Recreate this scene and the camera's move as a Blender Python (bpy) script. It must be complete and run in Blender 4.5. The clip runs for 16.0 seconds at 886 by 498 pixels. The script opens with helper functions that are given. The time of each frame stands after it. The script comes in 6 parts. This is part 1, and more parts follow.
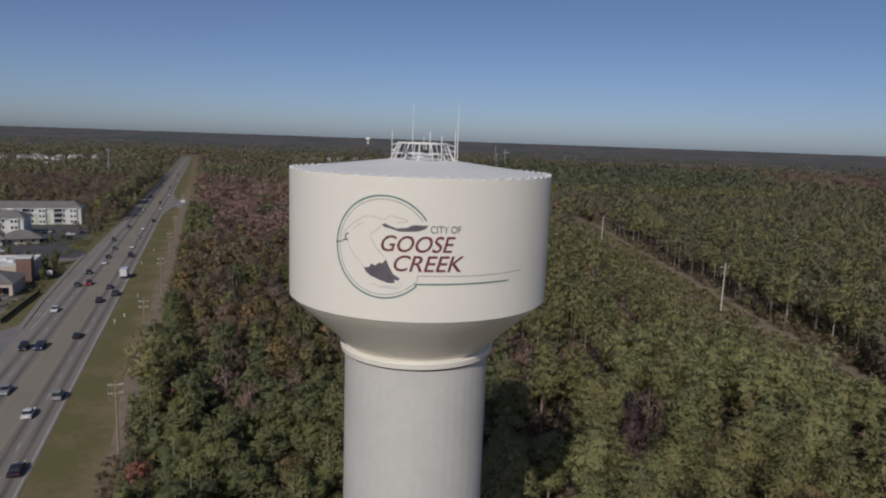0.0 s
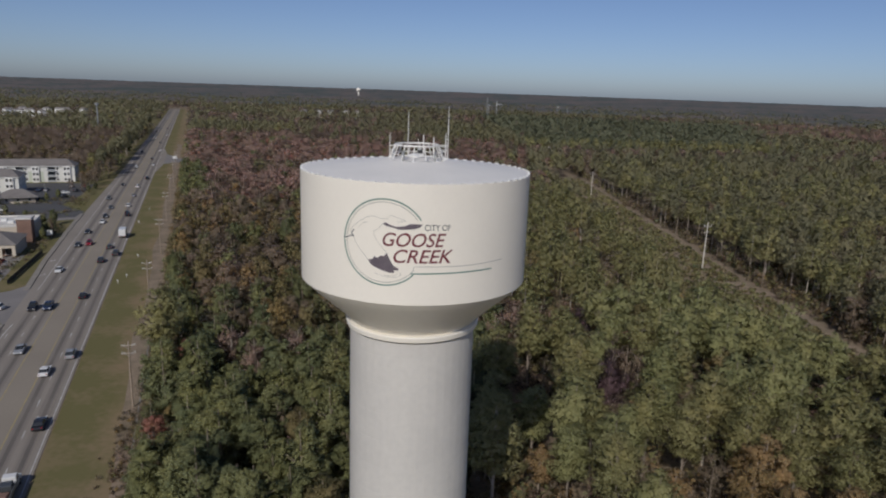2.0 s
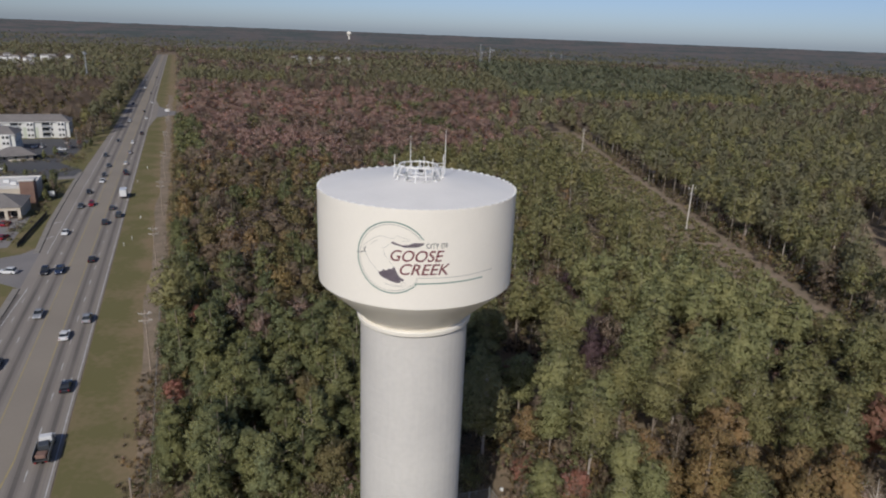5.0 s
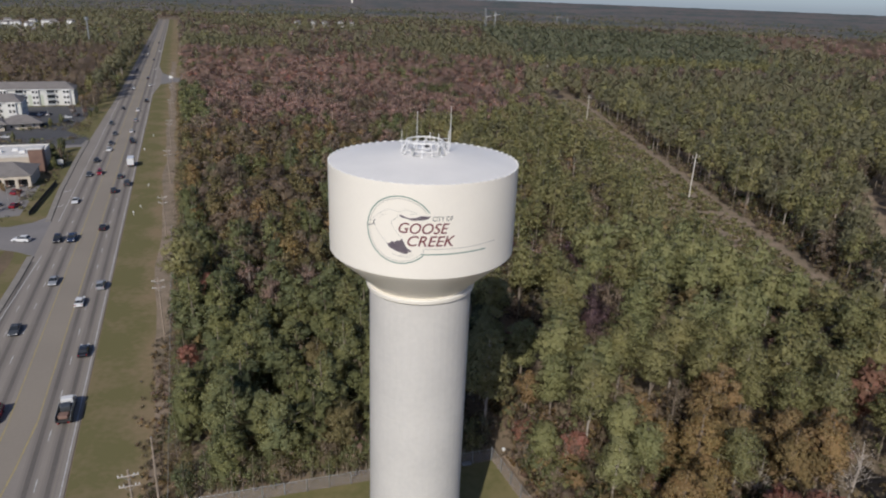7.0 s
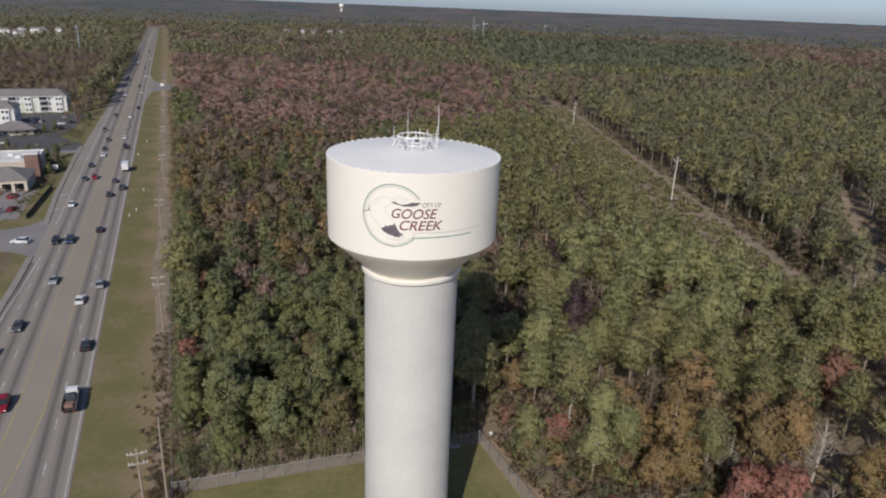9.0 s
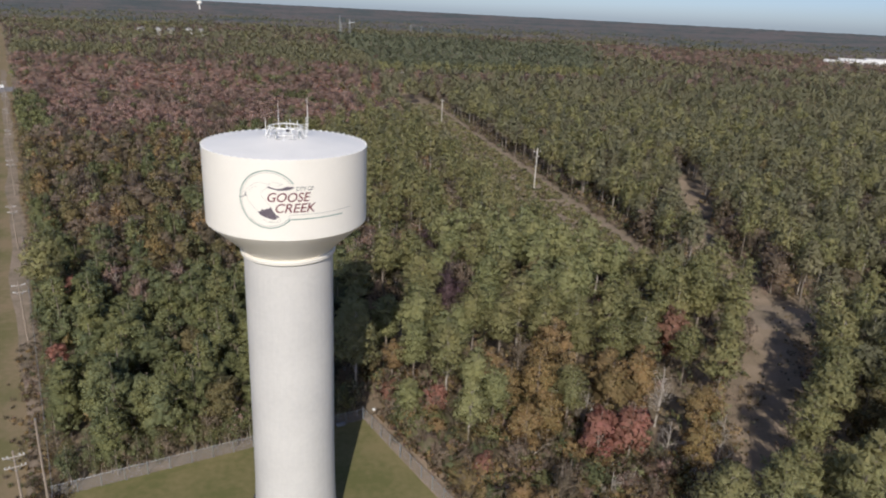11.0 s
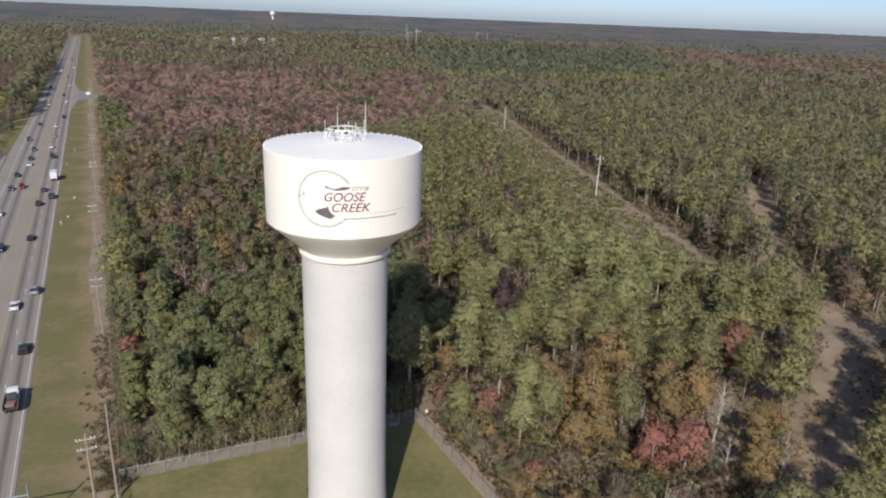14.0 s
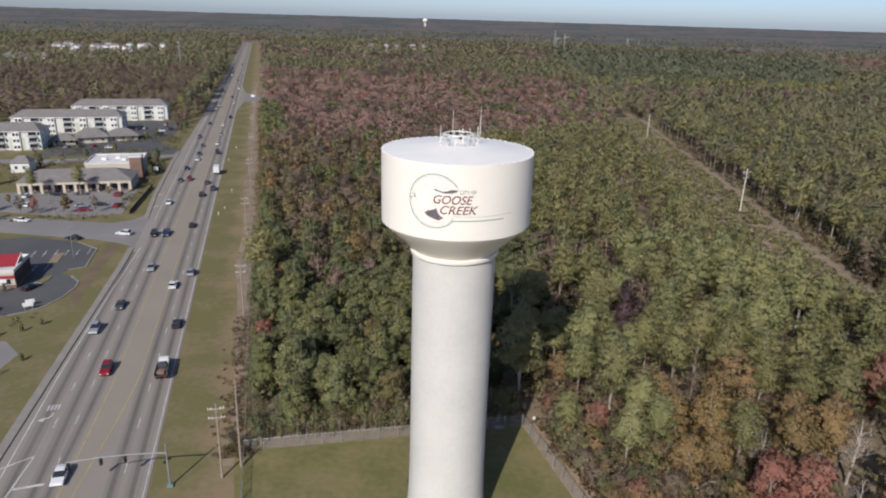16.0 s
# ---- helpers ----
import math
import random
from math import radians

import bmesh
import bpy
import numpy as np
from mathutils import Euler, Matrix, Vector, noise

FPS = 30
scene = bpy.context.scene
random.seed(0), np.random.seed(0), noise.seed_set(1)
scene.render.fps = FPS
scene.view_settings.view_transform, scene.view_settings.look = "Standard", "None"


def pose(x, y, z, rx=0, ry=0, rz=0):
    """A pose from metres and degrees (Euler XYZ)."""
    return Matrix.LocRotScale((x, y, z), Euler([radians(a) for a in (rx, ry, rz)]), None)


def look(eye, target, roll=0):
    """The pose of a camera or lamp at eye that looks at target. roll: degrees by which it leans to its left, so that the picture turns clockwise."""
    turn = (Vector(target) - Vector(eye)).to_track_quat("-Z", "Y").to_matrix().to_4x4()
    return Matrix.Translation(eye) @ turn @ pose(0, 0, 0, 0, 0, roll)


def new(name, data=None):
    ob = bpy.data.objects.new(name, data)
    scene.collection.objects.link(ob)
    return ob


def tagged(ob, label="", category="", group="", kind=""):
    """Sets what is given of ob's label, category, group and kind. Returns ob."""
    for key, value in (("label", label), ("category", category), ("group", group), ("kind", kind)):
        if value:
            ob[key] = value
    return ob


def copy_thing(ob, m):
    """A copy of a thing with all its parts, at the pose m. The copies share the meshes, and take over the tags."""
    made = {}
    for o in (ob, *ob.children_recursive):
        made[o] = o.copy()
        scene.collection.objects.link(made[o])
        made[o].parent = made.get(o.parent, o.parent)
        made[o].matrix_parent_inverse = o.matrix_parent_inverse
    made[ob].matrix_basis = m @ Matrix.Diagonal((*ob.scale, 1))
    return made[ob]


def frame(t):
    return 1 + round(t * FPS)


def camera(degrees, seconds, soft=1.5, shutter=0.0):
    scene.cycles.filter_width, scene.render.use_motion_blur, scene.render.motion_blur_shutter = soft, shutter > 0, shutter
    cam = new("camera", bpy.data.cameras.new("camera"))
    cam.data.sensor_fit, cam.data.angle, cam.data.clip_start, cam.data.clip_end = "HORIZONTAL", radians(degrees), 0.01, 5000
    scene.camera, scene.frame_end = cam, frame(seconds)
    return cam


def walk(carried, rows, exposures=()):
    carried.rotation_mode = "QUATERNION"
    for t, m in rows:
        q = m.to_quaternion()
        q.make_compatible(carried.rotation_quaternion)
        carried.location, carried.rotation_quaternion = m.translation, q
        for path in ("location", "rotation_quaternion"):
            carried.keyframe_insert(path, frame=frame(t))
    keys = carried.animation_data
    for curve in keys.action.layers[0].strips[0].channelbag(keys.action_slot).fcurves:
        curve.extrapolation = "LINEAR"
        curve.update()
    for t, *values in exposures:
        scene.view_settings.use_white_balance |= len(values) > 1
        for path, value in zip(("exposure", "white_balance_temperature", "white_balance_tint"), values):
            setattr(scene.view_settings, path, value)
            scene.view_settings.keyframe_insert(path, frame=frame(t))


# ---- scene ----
cam = camera(66.5, 16.0, soft=2.1)
PATH = [
    (0, (0.219, 0.957, 54.901), (0.221, 2.932, 54.582), 2.0),
    (0.5, (0.159, -0.506, 55.811), (0.139, 1.461, 55.454), 2.0),
    (1, (0.116, -1.757, 56.756), (0.106, 0.207, 56.377), 2.1),
    (1.5, (0.121, -3.696, 57.836), (0.133, -1.742, 57.41), 2.0),
    (2, (0.08, -5.266, 58.878), (0.111, -3.32, 58.42), 2.0),
    (2.5, (0.027, -7.291, 60.074), (0.053, -5.353, 59.584), 2.1),
    (3, (-0.026, -9.219, 61.235), (-0.003, -7.288, 60.716), 2.2),
    (3.5, (-0.153, -10.355, 62.544), (-0.114, -8.431, 61.998), 2.3),
    (4, (-0.359, -11.296, 63.951), (-0.301, -9.377, 63.391), 2.2),
    (6.5, (-0.955, -13.084, 67.385), (-0.899, -11.209, 66.691), 2.2),
    (7, (-0.918, -14.673, 67.442), (-0.869, -12.801, 66.739), 2.2),
    (7.5, (-0.851, -15.953, 67.436), (-0.802, -14.079, 66.737), 2.2),
    (8, (-0.809, -17.694, 67.457), (-0.75, -15.816, 66.772), 2.2),
    (10.5, (-1.121, -26.69, 67.28), (-0.902, -24.82, 66.607), 3.0),
    (11, (-0.934, -28.42, 67.555), (-0.501, -26.585, 66.888), 2.9),
    (11.5, (-1.262, -28.466, 67.277), (-0.776, -26.642, 66.615), 2.9),
    (12, (-1.221, -28.929, 67.305), (-0.737, -27.103, 66.648), 2.7),
    (12.5, (-1.15, -28.951, 67.006), (-0.739, -27.106, 66.353), 2.6),
    (13, (-0.748, -29.298, 67.213), (-0.407, -27.44, 66.557), 2.6),
    (13.5, (-0.444, -29.293, 67.15), (-0.096, -27.436, 66.493), 2.5),
    (14, (-0.043, -29.402, 67.196), (0.211, -27.529, 66.542), 2.3),
    (14.5, (0.49, -30.014, 67.261), (0.586, -28.121, 66.623), 1.9),
    (15, (1.487, -30.41, 67.389), (1.467, -28.516, 66.748), 1.9),
    (15.5, (2.415, -30.497, 67.511), (2.334, -28.606, 66.864), 1.8),
    (16, (3.435, -30.896, 67.621), (3.286, -29.011, 66.969), 1.7),
]
walk(cam, [(t, look(eye, target, roll)) for t, eye, target, roll in PATH],
     exposures=[(0, -0.58), (2, -0.47), (4, -0.26), (7, -0.06), (8, 0.0), (10.5, 0.16), (14, 0.42), (16, 0.3)])

# ---- frame of the highway: s across it (to the right), a along it ----
ROAD_N, ROAD_U = Vector((0.9431, 0.3325, 0)), Vector((-0.3325, 0.9431, 0))
ROAD_TURN = math.degrees(math.atan2(0.3325, 0.9431))


def at(s, a, z=0.0):
    return ROAD_N * s + ROAD_U * a + Vector((0, 0, z))


def across(x, y):
    return 0.9431 * x + 0.3325 * y, -0.3325 * x + 0.9431 * y


# ---- world, sun ----
SUN_TURN, SUN_HEIGHT = 14.6, 35.5
world = bpy.data.worlds.new("world")
scene.world = world
world.use_nodes = True
wn = world.node_tree
sky = wn.nodes.new("ShaderNodeTexSky")
sky.sky_type, sky.sun_disc = "NISHITA", False
sky.sun_elevation, sky.sun_rotation = radians(SUN_HEIGHT), radians(180 + SUN_TURN)
sky.altitude = 1800
sky.air_density, sky.dust_density, sky.ozone_density = 0.8, 3.4, 3.0
cool = wn.nodes.new("ShaderNodeMix")
cool.data_type, cool.blend_type = "RGBA", "MULTIPLY"
cool.inputs["Factor"].default_value = 1.0
cool.inputs["B"].default_value = (0.89, 0.88, 0.97, 1)
wn.links.new(sky.outputs[0], cool.inputs["A"])
wn.links.new(cool.outputs["Result"], wn.nodes["Background"].inputs[0])
wn.nodes["Background"].inputs[1].default_value = 0.104
sun = new("sun", bpy.data.lights.new("sun", "SUN"))
sun.data.energy, sun.data.angle, sun.data.color = 3.45, radians(0.55), (1.0, 0.955, 0.895)
sd = Vector((math.sin(radians(SUN_TURN)) * -1, -math.cos(radians(SUN_TURN)), math.tan(radians(SUN_HEIGHT))))
sun.matrix_world = look(sd * 60, (0, 0, 0))


# ---- materials ----
def material(name, base, other=None, rough=0.7, scale=3.0, fine=40.0, amount=0.5, bump=0.15, metal=0.0, per=None, spread=0.25, spec=0.3, leaf=0.0, porosity=0.36):
    """Two scales of noise between two colours, grain in the relief; per: 'object' varies the value piece by piece, 'leaf' tree by tree and clump by clump."""
    m = bpy.data.materials.new(name)
    m.use_nodes = True
    t = m.node_tree
    n, l = t.nodes, t.links
    b = n["Principled BSDF"]
    b.inputs["Roughness"].default_value, b.inputs["Metallic"].default_value = rough, metal
    b.inputs["Specular IOR Level"].default_value = 0.06 if leaf else spec
    other = other or tuple(c * 0.75 for c in base)
    co = n.new("ShaderNodeTexCoord")
    place = n.new("ShaderNodeNewGeometry").outputs["Position"] if leaf else co.outputs["Object"]
    big, small = n.new("ShaderNodeTexNoise"), n.new("ShaderNodeTexNoise")
    for node, sc, de in ((big, scale, 3), (small, fine, 4)):
        node.inputs["Scale"].default_value, node.inputs["Detail"].default_value = sc, de
        l.new(place, node.inputs["Vector"])
    add = n.new("ShaderNodeMath")
    add.operation = "MULTIPLY_ADD"
    l.new(small.outputs["Fac"], add.inputs[0])
    add.inputs[1].default_value = 0.5
    l.new(big.outputs["Fac"], add.inputs[2])
    ramp = n.new("ShaderNodeMapRange")
    ramp.inputs["From Min"].default_value, ramp.inputs["From Max"].default_value = 0.75 - 0.3 / max(amount, 0.05) * 0.5, 0.75 + 0.3 / max(amount, 0.05) * 0.5
    l.new(add.outputs[0], ramp.inputs["Value"])
    mix = n.new("ShaderNodeMix")
    mix.data_type = "RGBA"
    l.new(ramp.outputs[0], mix.inputs["Factor"])
    mix.inputs["A"].default_value, mix.inputs["B"].default_value = (*base, 1), (*other, 1)
    out = mix.outputs["Result"]
    if per:
        if per == "object":
            src = n.new("ShaderNodeObjectInfo").outputs["Random"]
        else:
            tint = n.new("ShaderNodeAttribute")
            tint.attribute_name = "tint"
            src = tint.outputs["Fac"]
        hsv = n.new("ShaderNodeHueSaturation")
        val, hue = n.new("ShaderNodeMapRange"), n.new("ShaderNodeMapRange")
        val.inputs["To Min"].default_value, val.inputs["To Max"].default_value = 1 - spread, 1 + spread
        hue.inputs["To Min"].default_value, hue.inputs["To Max"].default_value = 0.5 + spread * 0.06, 0.5 - spread * 0.06
        l.new(src, val.inputs["Value"])
        l.new(src, hue.inputs["Value"])
        l.new(val.outputs[0], hsv.inputs["Value"])
        l.new(hue.outputs[0], hsv.inputs["Hue"])
        l.new(out, hsv.inputs["Color"])
        out = hsv.outputs["Color"]
    l.new(out, b.inputs["Base Color"])
    if leaf:
        tl, ms = n.new("ShaderNodeBsdfTranslucent"), n.new("ShaderNodeMixShader")
        ms.inputs[0].default_value = leaf
        l.new(out, tl.inputs["Color"])
        l.new(b.outputs[0], ms.inputs[1])
        l.new(tl.outputs[0], ms.inputs[2])
        # light that slips between the needles and leaves of a clump
        gap, porous = n.new("ShaderNodeBsdfTransparent"), n.new("ShaderNodeMixShader")
        porous.inputs[0].default_value = porosity
        l.new(ms.outputs[0], porous.inputs[1])
        l.new(gap.outputs[0], porous.inputs[2])
        l.new(porous.outputs[0], n["Material Output"].inputs["Surface"])
    if bump:
        bp = n.new("ShaderNodeBump")
        bp.inputs["Strength"].default_value, bp.inputs["Distance"].default_value = bump, 0.05
        l.new(small.outputs["Fac"], bp.inputs["Height"])
        l.new(bp.outputs[0], b.inputs["Normal"])
    return m


def glass(name, tint, rough=0.08):
    m = material(name, tint, rough=rough, bump=0, spec=0.6)
    return m


PAINT = material("tank_paint", (0.830, 0.785, 0.692), (0.780, 0.738, 0.652), 0.45, 0.25, 3.0, 0.5, 0.02)
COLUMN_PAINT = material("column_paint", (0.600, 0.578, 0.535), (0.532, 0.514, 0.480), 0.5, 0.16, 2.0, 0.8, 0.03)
ROOF_PAINT = material("tank_roof_paint", (0.850, 0.820, 0.765), (0.790, 0.765, 0.715), 0.5, 0.4, 4.0, 0.6, 0.03)
STEEL_WHITE = material("white_steel", (0.840, 0.830, 0.800), (0.720, 0.710, 0.680), 0.45, 2, 20, 0.6, 0.05)
GALV = material("galvanised_steel", (0.42, 0.43, 0.43), (0.32, 0.33, 0.33), 0.45, 3, 30, 0.5, 0.05, 0.6)
RED_PAINT = material("red_lettering_paint", (0.135, 0.028, 0.036), (0.19, 0.055, 0.06), 0.6, 1.2, 8, 0.5, 0)
GREEN_PAINT = material("green_line_paint", (0.10, 0.21, 0.17), (0.20, 0.29, 0.25), 0.6, 1.0, 8, 0.5, 0)
GREY_PAINT = material("grey_line_paint", (0.36, 0.36, 0.33), (0.45, 0.44, 0.40), 0.6, 1.0, 8, 0.5, 0)
PURPLE_PAINT = material("slate_purple_paint", (0.10, 0.082, 0.10), (0.16, 0.135, 0.15), 0.6, 1.3, 8, 0.5, 0)
DARK_LETTER = material("dark_grey_lettering_paint", (0.09, 0.10, 0.10), (0.16, 0.16, 0.16), 0.6, 1.0, 8, 0.5, 0)
LITTER = material("forest_litter", (0.270, 0.200, 0.138), (0.165, 0.135, 0.090), 0.95, 0.08, 1.2, 0.7, 0.6)
GRASS = material("dormant_grass", (0.214, 0.178, 0.086), (0.138, 0.136, 0.054), 0.95, 0.1, 0.9, 1.0, 0.5, spec=0.08)
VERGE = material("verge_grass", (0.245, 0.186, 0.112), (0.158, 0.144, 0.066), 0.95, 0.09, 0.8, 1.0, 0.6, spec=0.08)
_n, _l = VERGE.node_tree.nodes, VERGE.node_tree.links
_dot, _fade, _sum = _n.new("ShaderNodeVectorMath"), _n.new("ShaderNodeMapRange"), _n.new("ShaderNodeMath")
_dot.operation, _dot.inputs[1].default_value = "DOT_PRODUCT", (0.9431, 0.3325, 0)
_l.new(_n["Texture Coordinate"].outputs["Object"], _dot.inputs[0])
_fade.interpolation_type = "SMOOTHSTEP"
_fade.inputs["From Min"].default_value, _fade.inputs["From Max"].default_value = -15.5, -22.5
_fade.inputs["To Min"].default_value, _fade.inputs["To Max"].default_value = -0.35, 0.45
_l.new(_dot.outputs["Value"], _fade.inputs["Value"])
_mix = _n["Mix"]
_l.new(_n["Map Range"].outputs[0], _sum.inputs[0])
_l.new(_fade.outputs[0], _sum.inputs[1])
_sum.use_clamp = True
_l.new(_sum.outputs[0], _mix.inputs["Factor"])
DIRT = material("sandy_dirt", (0.338, 0.256, 0.181), (0.213, 0.163, 0.106), 0.95, 0.15, 1.6, 0.7, 0.5)
SCRUB_DIRT = material("scrubby_dirt", (0.300, 0.232, 0.172), (0.180, 0.146, 0.098), 0.95, 0.2, 1.8, 0.8, 0.5)
ASPHALT = material("worn_asphalt", (0.300, 0.267, 0.232), (0.250, 0.222, 0.194), 0.9, 0.05, 2.0, 0.6, 0.25, spec=0.12)
LANE_WEAR = material("wheel_worn_asphalt", (0.212, 0.188, 0.165), (0.240, 0.214, 0.188), 0.85, 0.06, 2.0, 0.6, 0.25, spec=0.12)
LANE_EDGE = material("faintly_worn_asphalt", (0.262, 0.233, 0.203), (0.230, 0.205, 0.179), 0.9, 0.06, 2.0, 0.6, 0.25, spec=0.12)
LANE_OIL = material("oil_darkened_asphalt", (0.138, 0.124, 0.112), (0.182, 0.162, 0.143), 0.8, 0.06, 2.0, 0.8, 0.25, spec=0.12)
MEDIAN = material("median_asphalt", (0.300, 0.262, 0.214), (0.262, 0.229, 0.189), 0.9, 0.05, 2.0, 0.6, 0.25, spec=0.12)
LOT = material("parking_asphalt", (0.075, 0.076, 0.080), (0.11, 0.108, 0.106), 0.9, 0.06, 2.0, 0.6, 0.25)
OLD_LOT = material("bleached_parking_asphalt", (0.255, 0.236, 0.224), (0.191, 0.179, 0.172), 0.9, 0.06, 2.0, 0.6, 0.25)
CONCRETE = material("kerb_concrete", (0.300, 0.272, 0.236), (0.225, 0.205, 0.180), 0.9, 0.4, 3, 0.6, 0.2)
JOINT = material("gutter_joint", (0.045, 0.042, 0.04), (0.08, 0.075, 0.07), 0.9, 0.6, 4, 0.6, 0.1)
WHITE_MARK = material("white_road_paint", (0.60, 0.59, 0.56), (0.38, 0.37, 0.35), 0.8, 0.7, 5, 0.9, 0.1)
YELLOW_MARK = material("yellow_road_paint", (0.42, 0.335, 0.145), (0.31, 0.26, 0.15), 0.8, 0.7, 5, 0.9, 0.1)
PINE = material("pine_needles", (0.370, 0.340, 0.156), (0.280, 0.276, 0.136), 0.75, 0.13, 0.7, 0.85, 0, per="leaf", spread=0.16, leaf=0.36, porosity=0.42)
LIGHT_PINE = material("fresh_pine_needles", (0.412, 0.402, 0.190), (0.324, 0.334, 0.164), 0.75, 0.13, 0.7, 0.85, 0, per="leaf", spread=0.16, leaf=0.36, porosity=0.44)
OAK = material("evergreen_leaves", (0.270, 0.268, 0.118), (0.188, 0.212, 0.116), 0.7, 0.13, 0.7, 0.85, 0, per="leaf", spread=0.16, leaf=0.36, porosity=0.42)
RUST = material("autumn_oak_leaves", (0.415, 0.292, 0.140), (0.318, 0.234, 0.122), 0.8, 0.11, 0.6, 1.0, 0, per="leaf", spread=0.2, leaf=0.36, porosity=0.44)
UMBER = material("dull_brown_twigs", (0.272, 0.206, 0.160), (0.216, 0.168, 0.132), 0.85, 0.03, 0.5, 1.0, 0, per="leaf", spread=0.10, leaf=0.36, porosity=0.52)
DITCH = material("brown_ditch_grass", (0.190, 0.135, 0.086), (0.138, 0.108, 0.064), 0.95, 0.15, 1.6, 0.9, 0.5)
SAGE = material("sage_siding", (0.52, 0.55, 0.45), (0.46, 0.49, 0.40), 0.8, 0.2, 4, 0.6, 0.1)
OLIVE = material("fading_olive_leaves", (0.285, 0.232, 0.118), (0.200, 0.180, 0.094), 0.8, 0.11, 0.6, 1.0, 0, per="leaf", spread=0.18, leaf=0.36)
# needles greyed so that the colour carries distance haze
HAZED_PINE = material("haze_dulled_pine_needles", (0.292, 0.272, 0.158), (0.228, 0.224, 0.138), 0.8, 0.02, 0.4, 1.0, 0, per="leaf", spread=0.12, leaf=0.36)
YOUNG_PINE = material("young_pine_needles", (0.224, 0.236, 0.148), (0.194, 0.206, 0.132), 0.8, 0.01, 0.2, 0.6, 0, per="leaf", spread=0.06, leaf=0.36)
RED = material("red_maple_leaves", (0.430, 0.212, 0.160), (0.340, 0.190, 0.138), 0.8, 0.11, 0.6, 0.9, 0, per="leaf", spread=0.2, leaf=0.36)
PLUM = material("plum_twigs", (0.195, 0.128, 0.140), (0.160, 0.115, 0.120), 0.8, 0.11, 0.6, 0.9, 0, per="leaf", spread=0.16, leaf=0.36, porosity=0.52)
BROWN = material("brown_twig_crowns", (0.325, 0.248, 0.182), (0.225, 0.186, 0.132), 0.85, 0.08, 0.6, 0.9, 0, per="leaf", spread=0.18, leaf=0.36, porosity=0.52)
PINK = material("reddish_twig_crowns", (0.448, 0.290, 0.238), (0.345, 0.250, 0.200), 0.85, 0.05, 0.5, 1.0, 0, per="leaf", spread=0.14, leaf=0.36, porosity=0.52)
BARK = material("grey_bark", (0.29, 0.24, 0.20), (0.18, 0.15, 0.12), 0.9, 0.5, 6, 0.7, 0.4)
PALE_BARK = material("pale_dead_wood", (0.46, 0.41, 0.36), (0.32, 0.28, 0.24), 0.9, 0.8, 8, 0.7, 0.3)
# treetop colours mixed towards blue-grey to hold the horizon haze
HAZED_WOOD = material("hazed_woods_canopy", (0.074, 0.088, 0.080), (0.140, 0.116, 0.104), 0.95, 0.004, 0.03, 1.6, 0)
PALE_POLE = material("bleached_pole", (0.66, 0.62, 0.56), (0.56, 0.52, 0.46), 0.8, 1.5, 12, 0.6, 0.1)
POLE_WOOD = material("weathered_pole_wood", (0.33, 0.27, 0.21), (0.24, 0.19, 0.15), 0.9, 2, 20, 0.6, 0.2)
DARK = material("dark_metal", (0.035, 0.035, 0.036), (0.05, 0.05, 0.05), 0.5, 3, 30, 0.5, 0.05)
TYRE = material("tyre_rubber", (0.02, 0.02, 0.02), (0.03, 0.03, 0.03), 0.9, 5, 40, 0.5, 0.1)
WINDOW = glass("window_glass", (0.03, 0.035, 0.04))
WALL_CREAM = material("pale_siding", (0.68, 0.67, 0.63), (0.60, 0.60, 0.55), 0.8, 0.12, 4, 0.6, 0.1)
WALL_WHITE = material("white_siding", (0.72, 0.71, 0.68), (0.64, 0.63, 0.60), 0.8, 0.3, 4, 0.5, 0.1)
WALL_GREY = material("grey_siding", (0.36, 0.37, 0.38), (0.30, 0.31, 0.32), 0.8, 0.3, 4, 0.5, 0.1)
SHINGLE = material("grey_brown_shingles", (0.235, 0.215, 0.200), (0.175, 0.160, 0.150), 0.9, 0.4, 5, 0.6, 0.3)
BRICK = material("red_brown_brick", (0.235, 0.150, 0.115), (0.180, 0.110, 0.088), 0.9, 0.6, 8, 0.6, 0.3)
SHADED_WALL = material("shaded_brown_wall", (0.095, 0.070, 0.058), (0.070, 0.052, 0.044), 0.85, 0.6, 6, 0.6, 0.2)
TAN_WALL = material("tan_stucco", (0.58, 0.51, 0.41), (0.50, 0.44, 0.36), 0.85, 0.5, 6, 0.5, 0.2)
FLAT_ROOF = material("white_membrane_roof", (0.68, 0.66, 0.62), (0.55, 0.53, 0.50), 0.8, 0.3, 3, 0.6, 0.1)
RED_ROOF = material("red_metal_roof", (0.33, 0.035, 0.045), (0.27, 0.03, 0.04), 0.5, 0.5, 4, 0.4, 0.05)
SIGN_WHITE = material("white_sign_face", (0.75, 0.75, 0.73), (0.66, 0.66, 0.64), 0.6, 1, 8, 0.5, 0)
SIGNAL_GREEN = material("green_base_steel", (0.12, 0.22, 0.19), (0.16, 0.24, 0.21), 0.5, 1, 8, 0.5, 0)
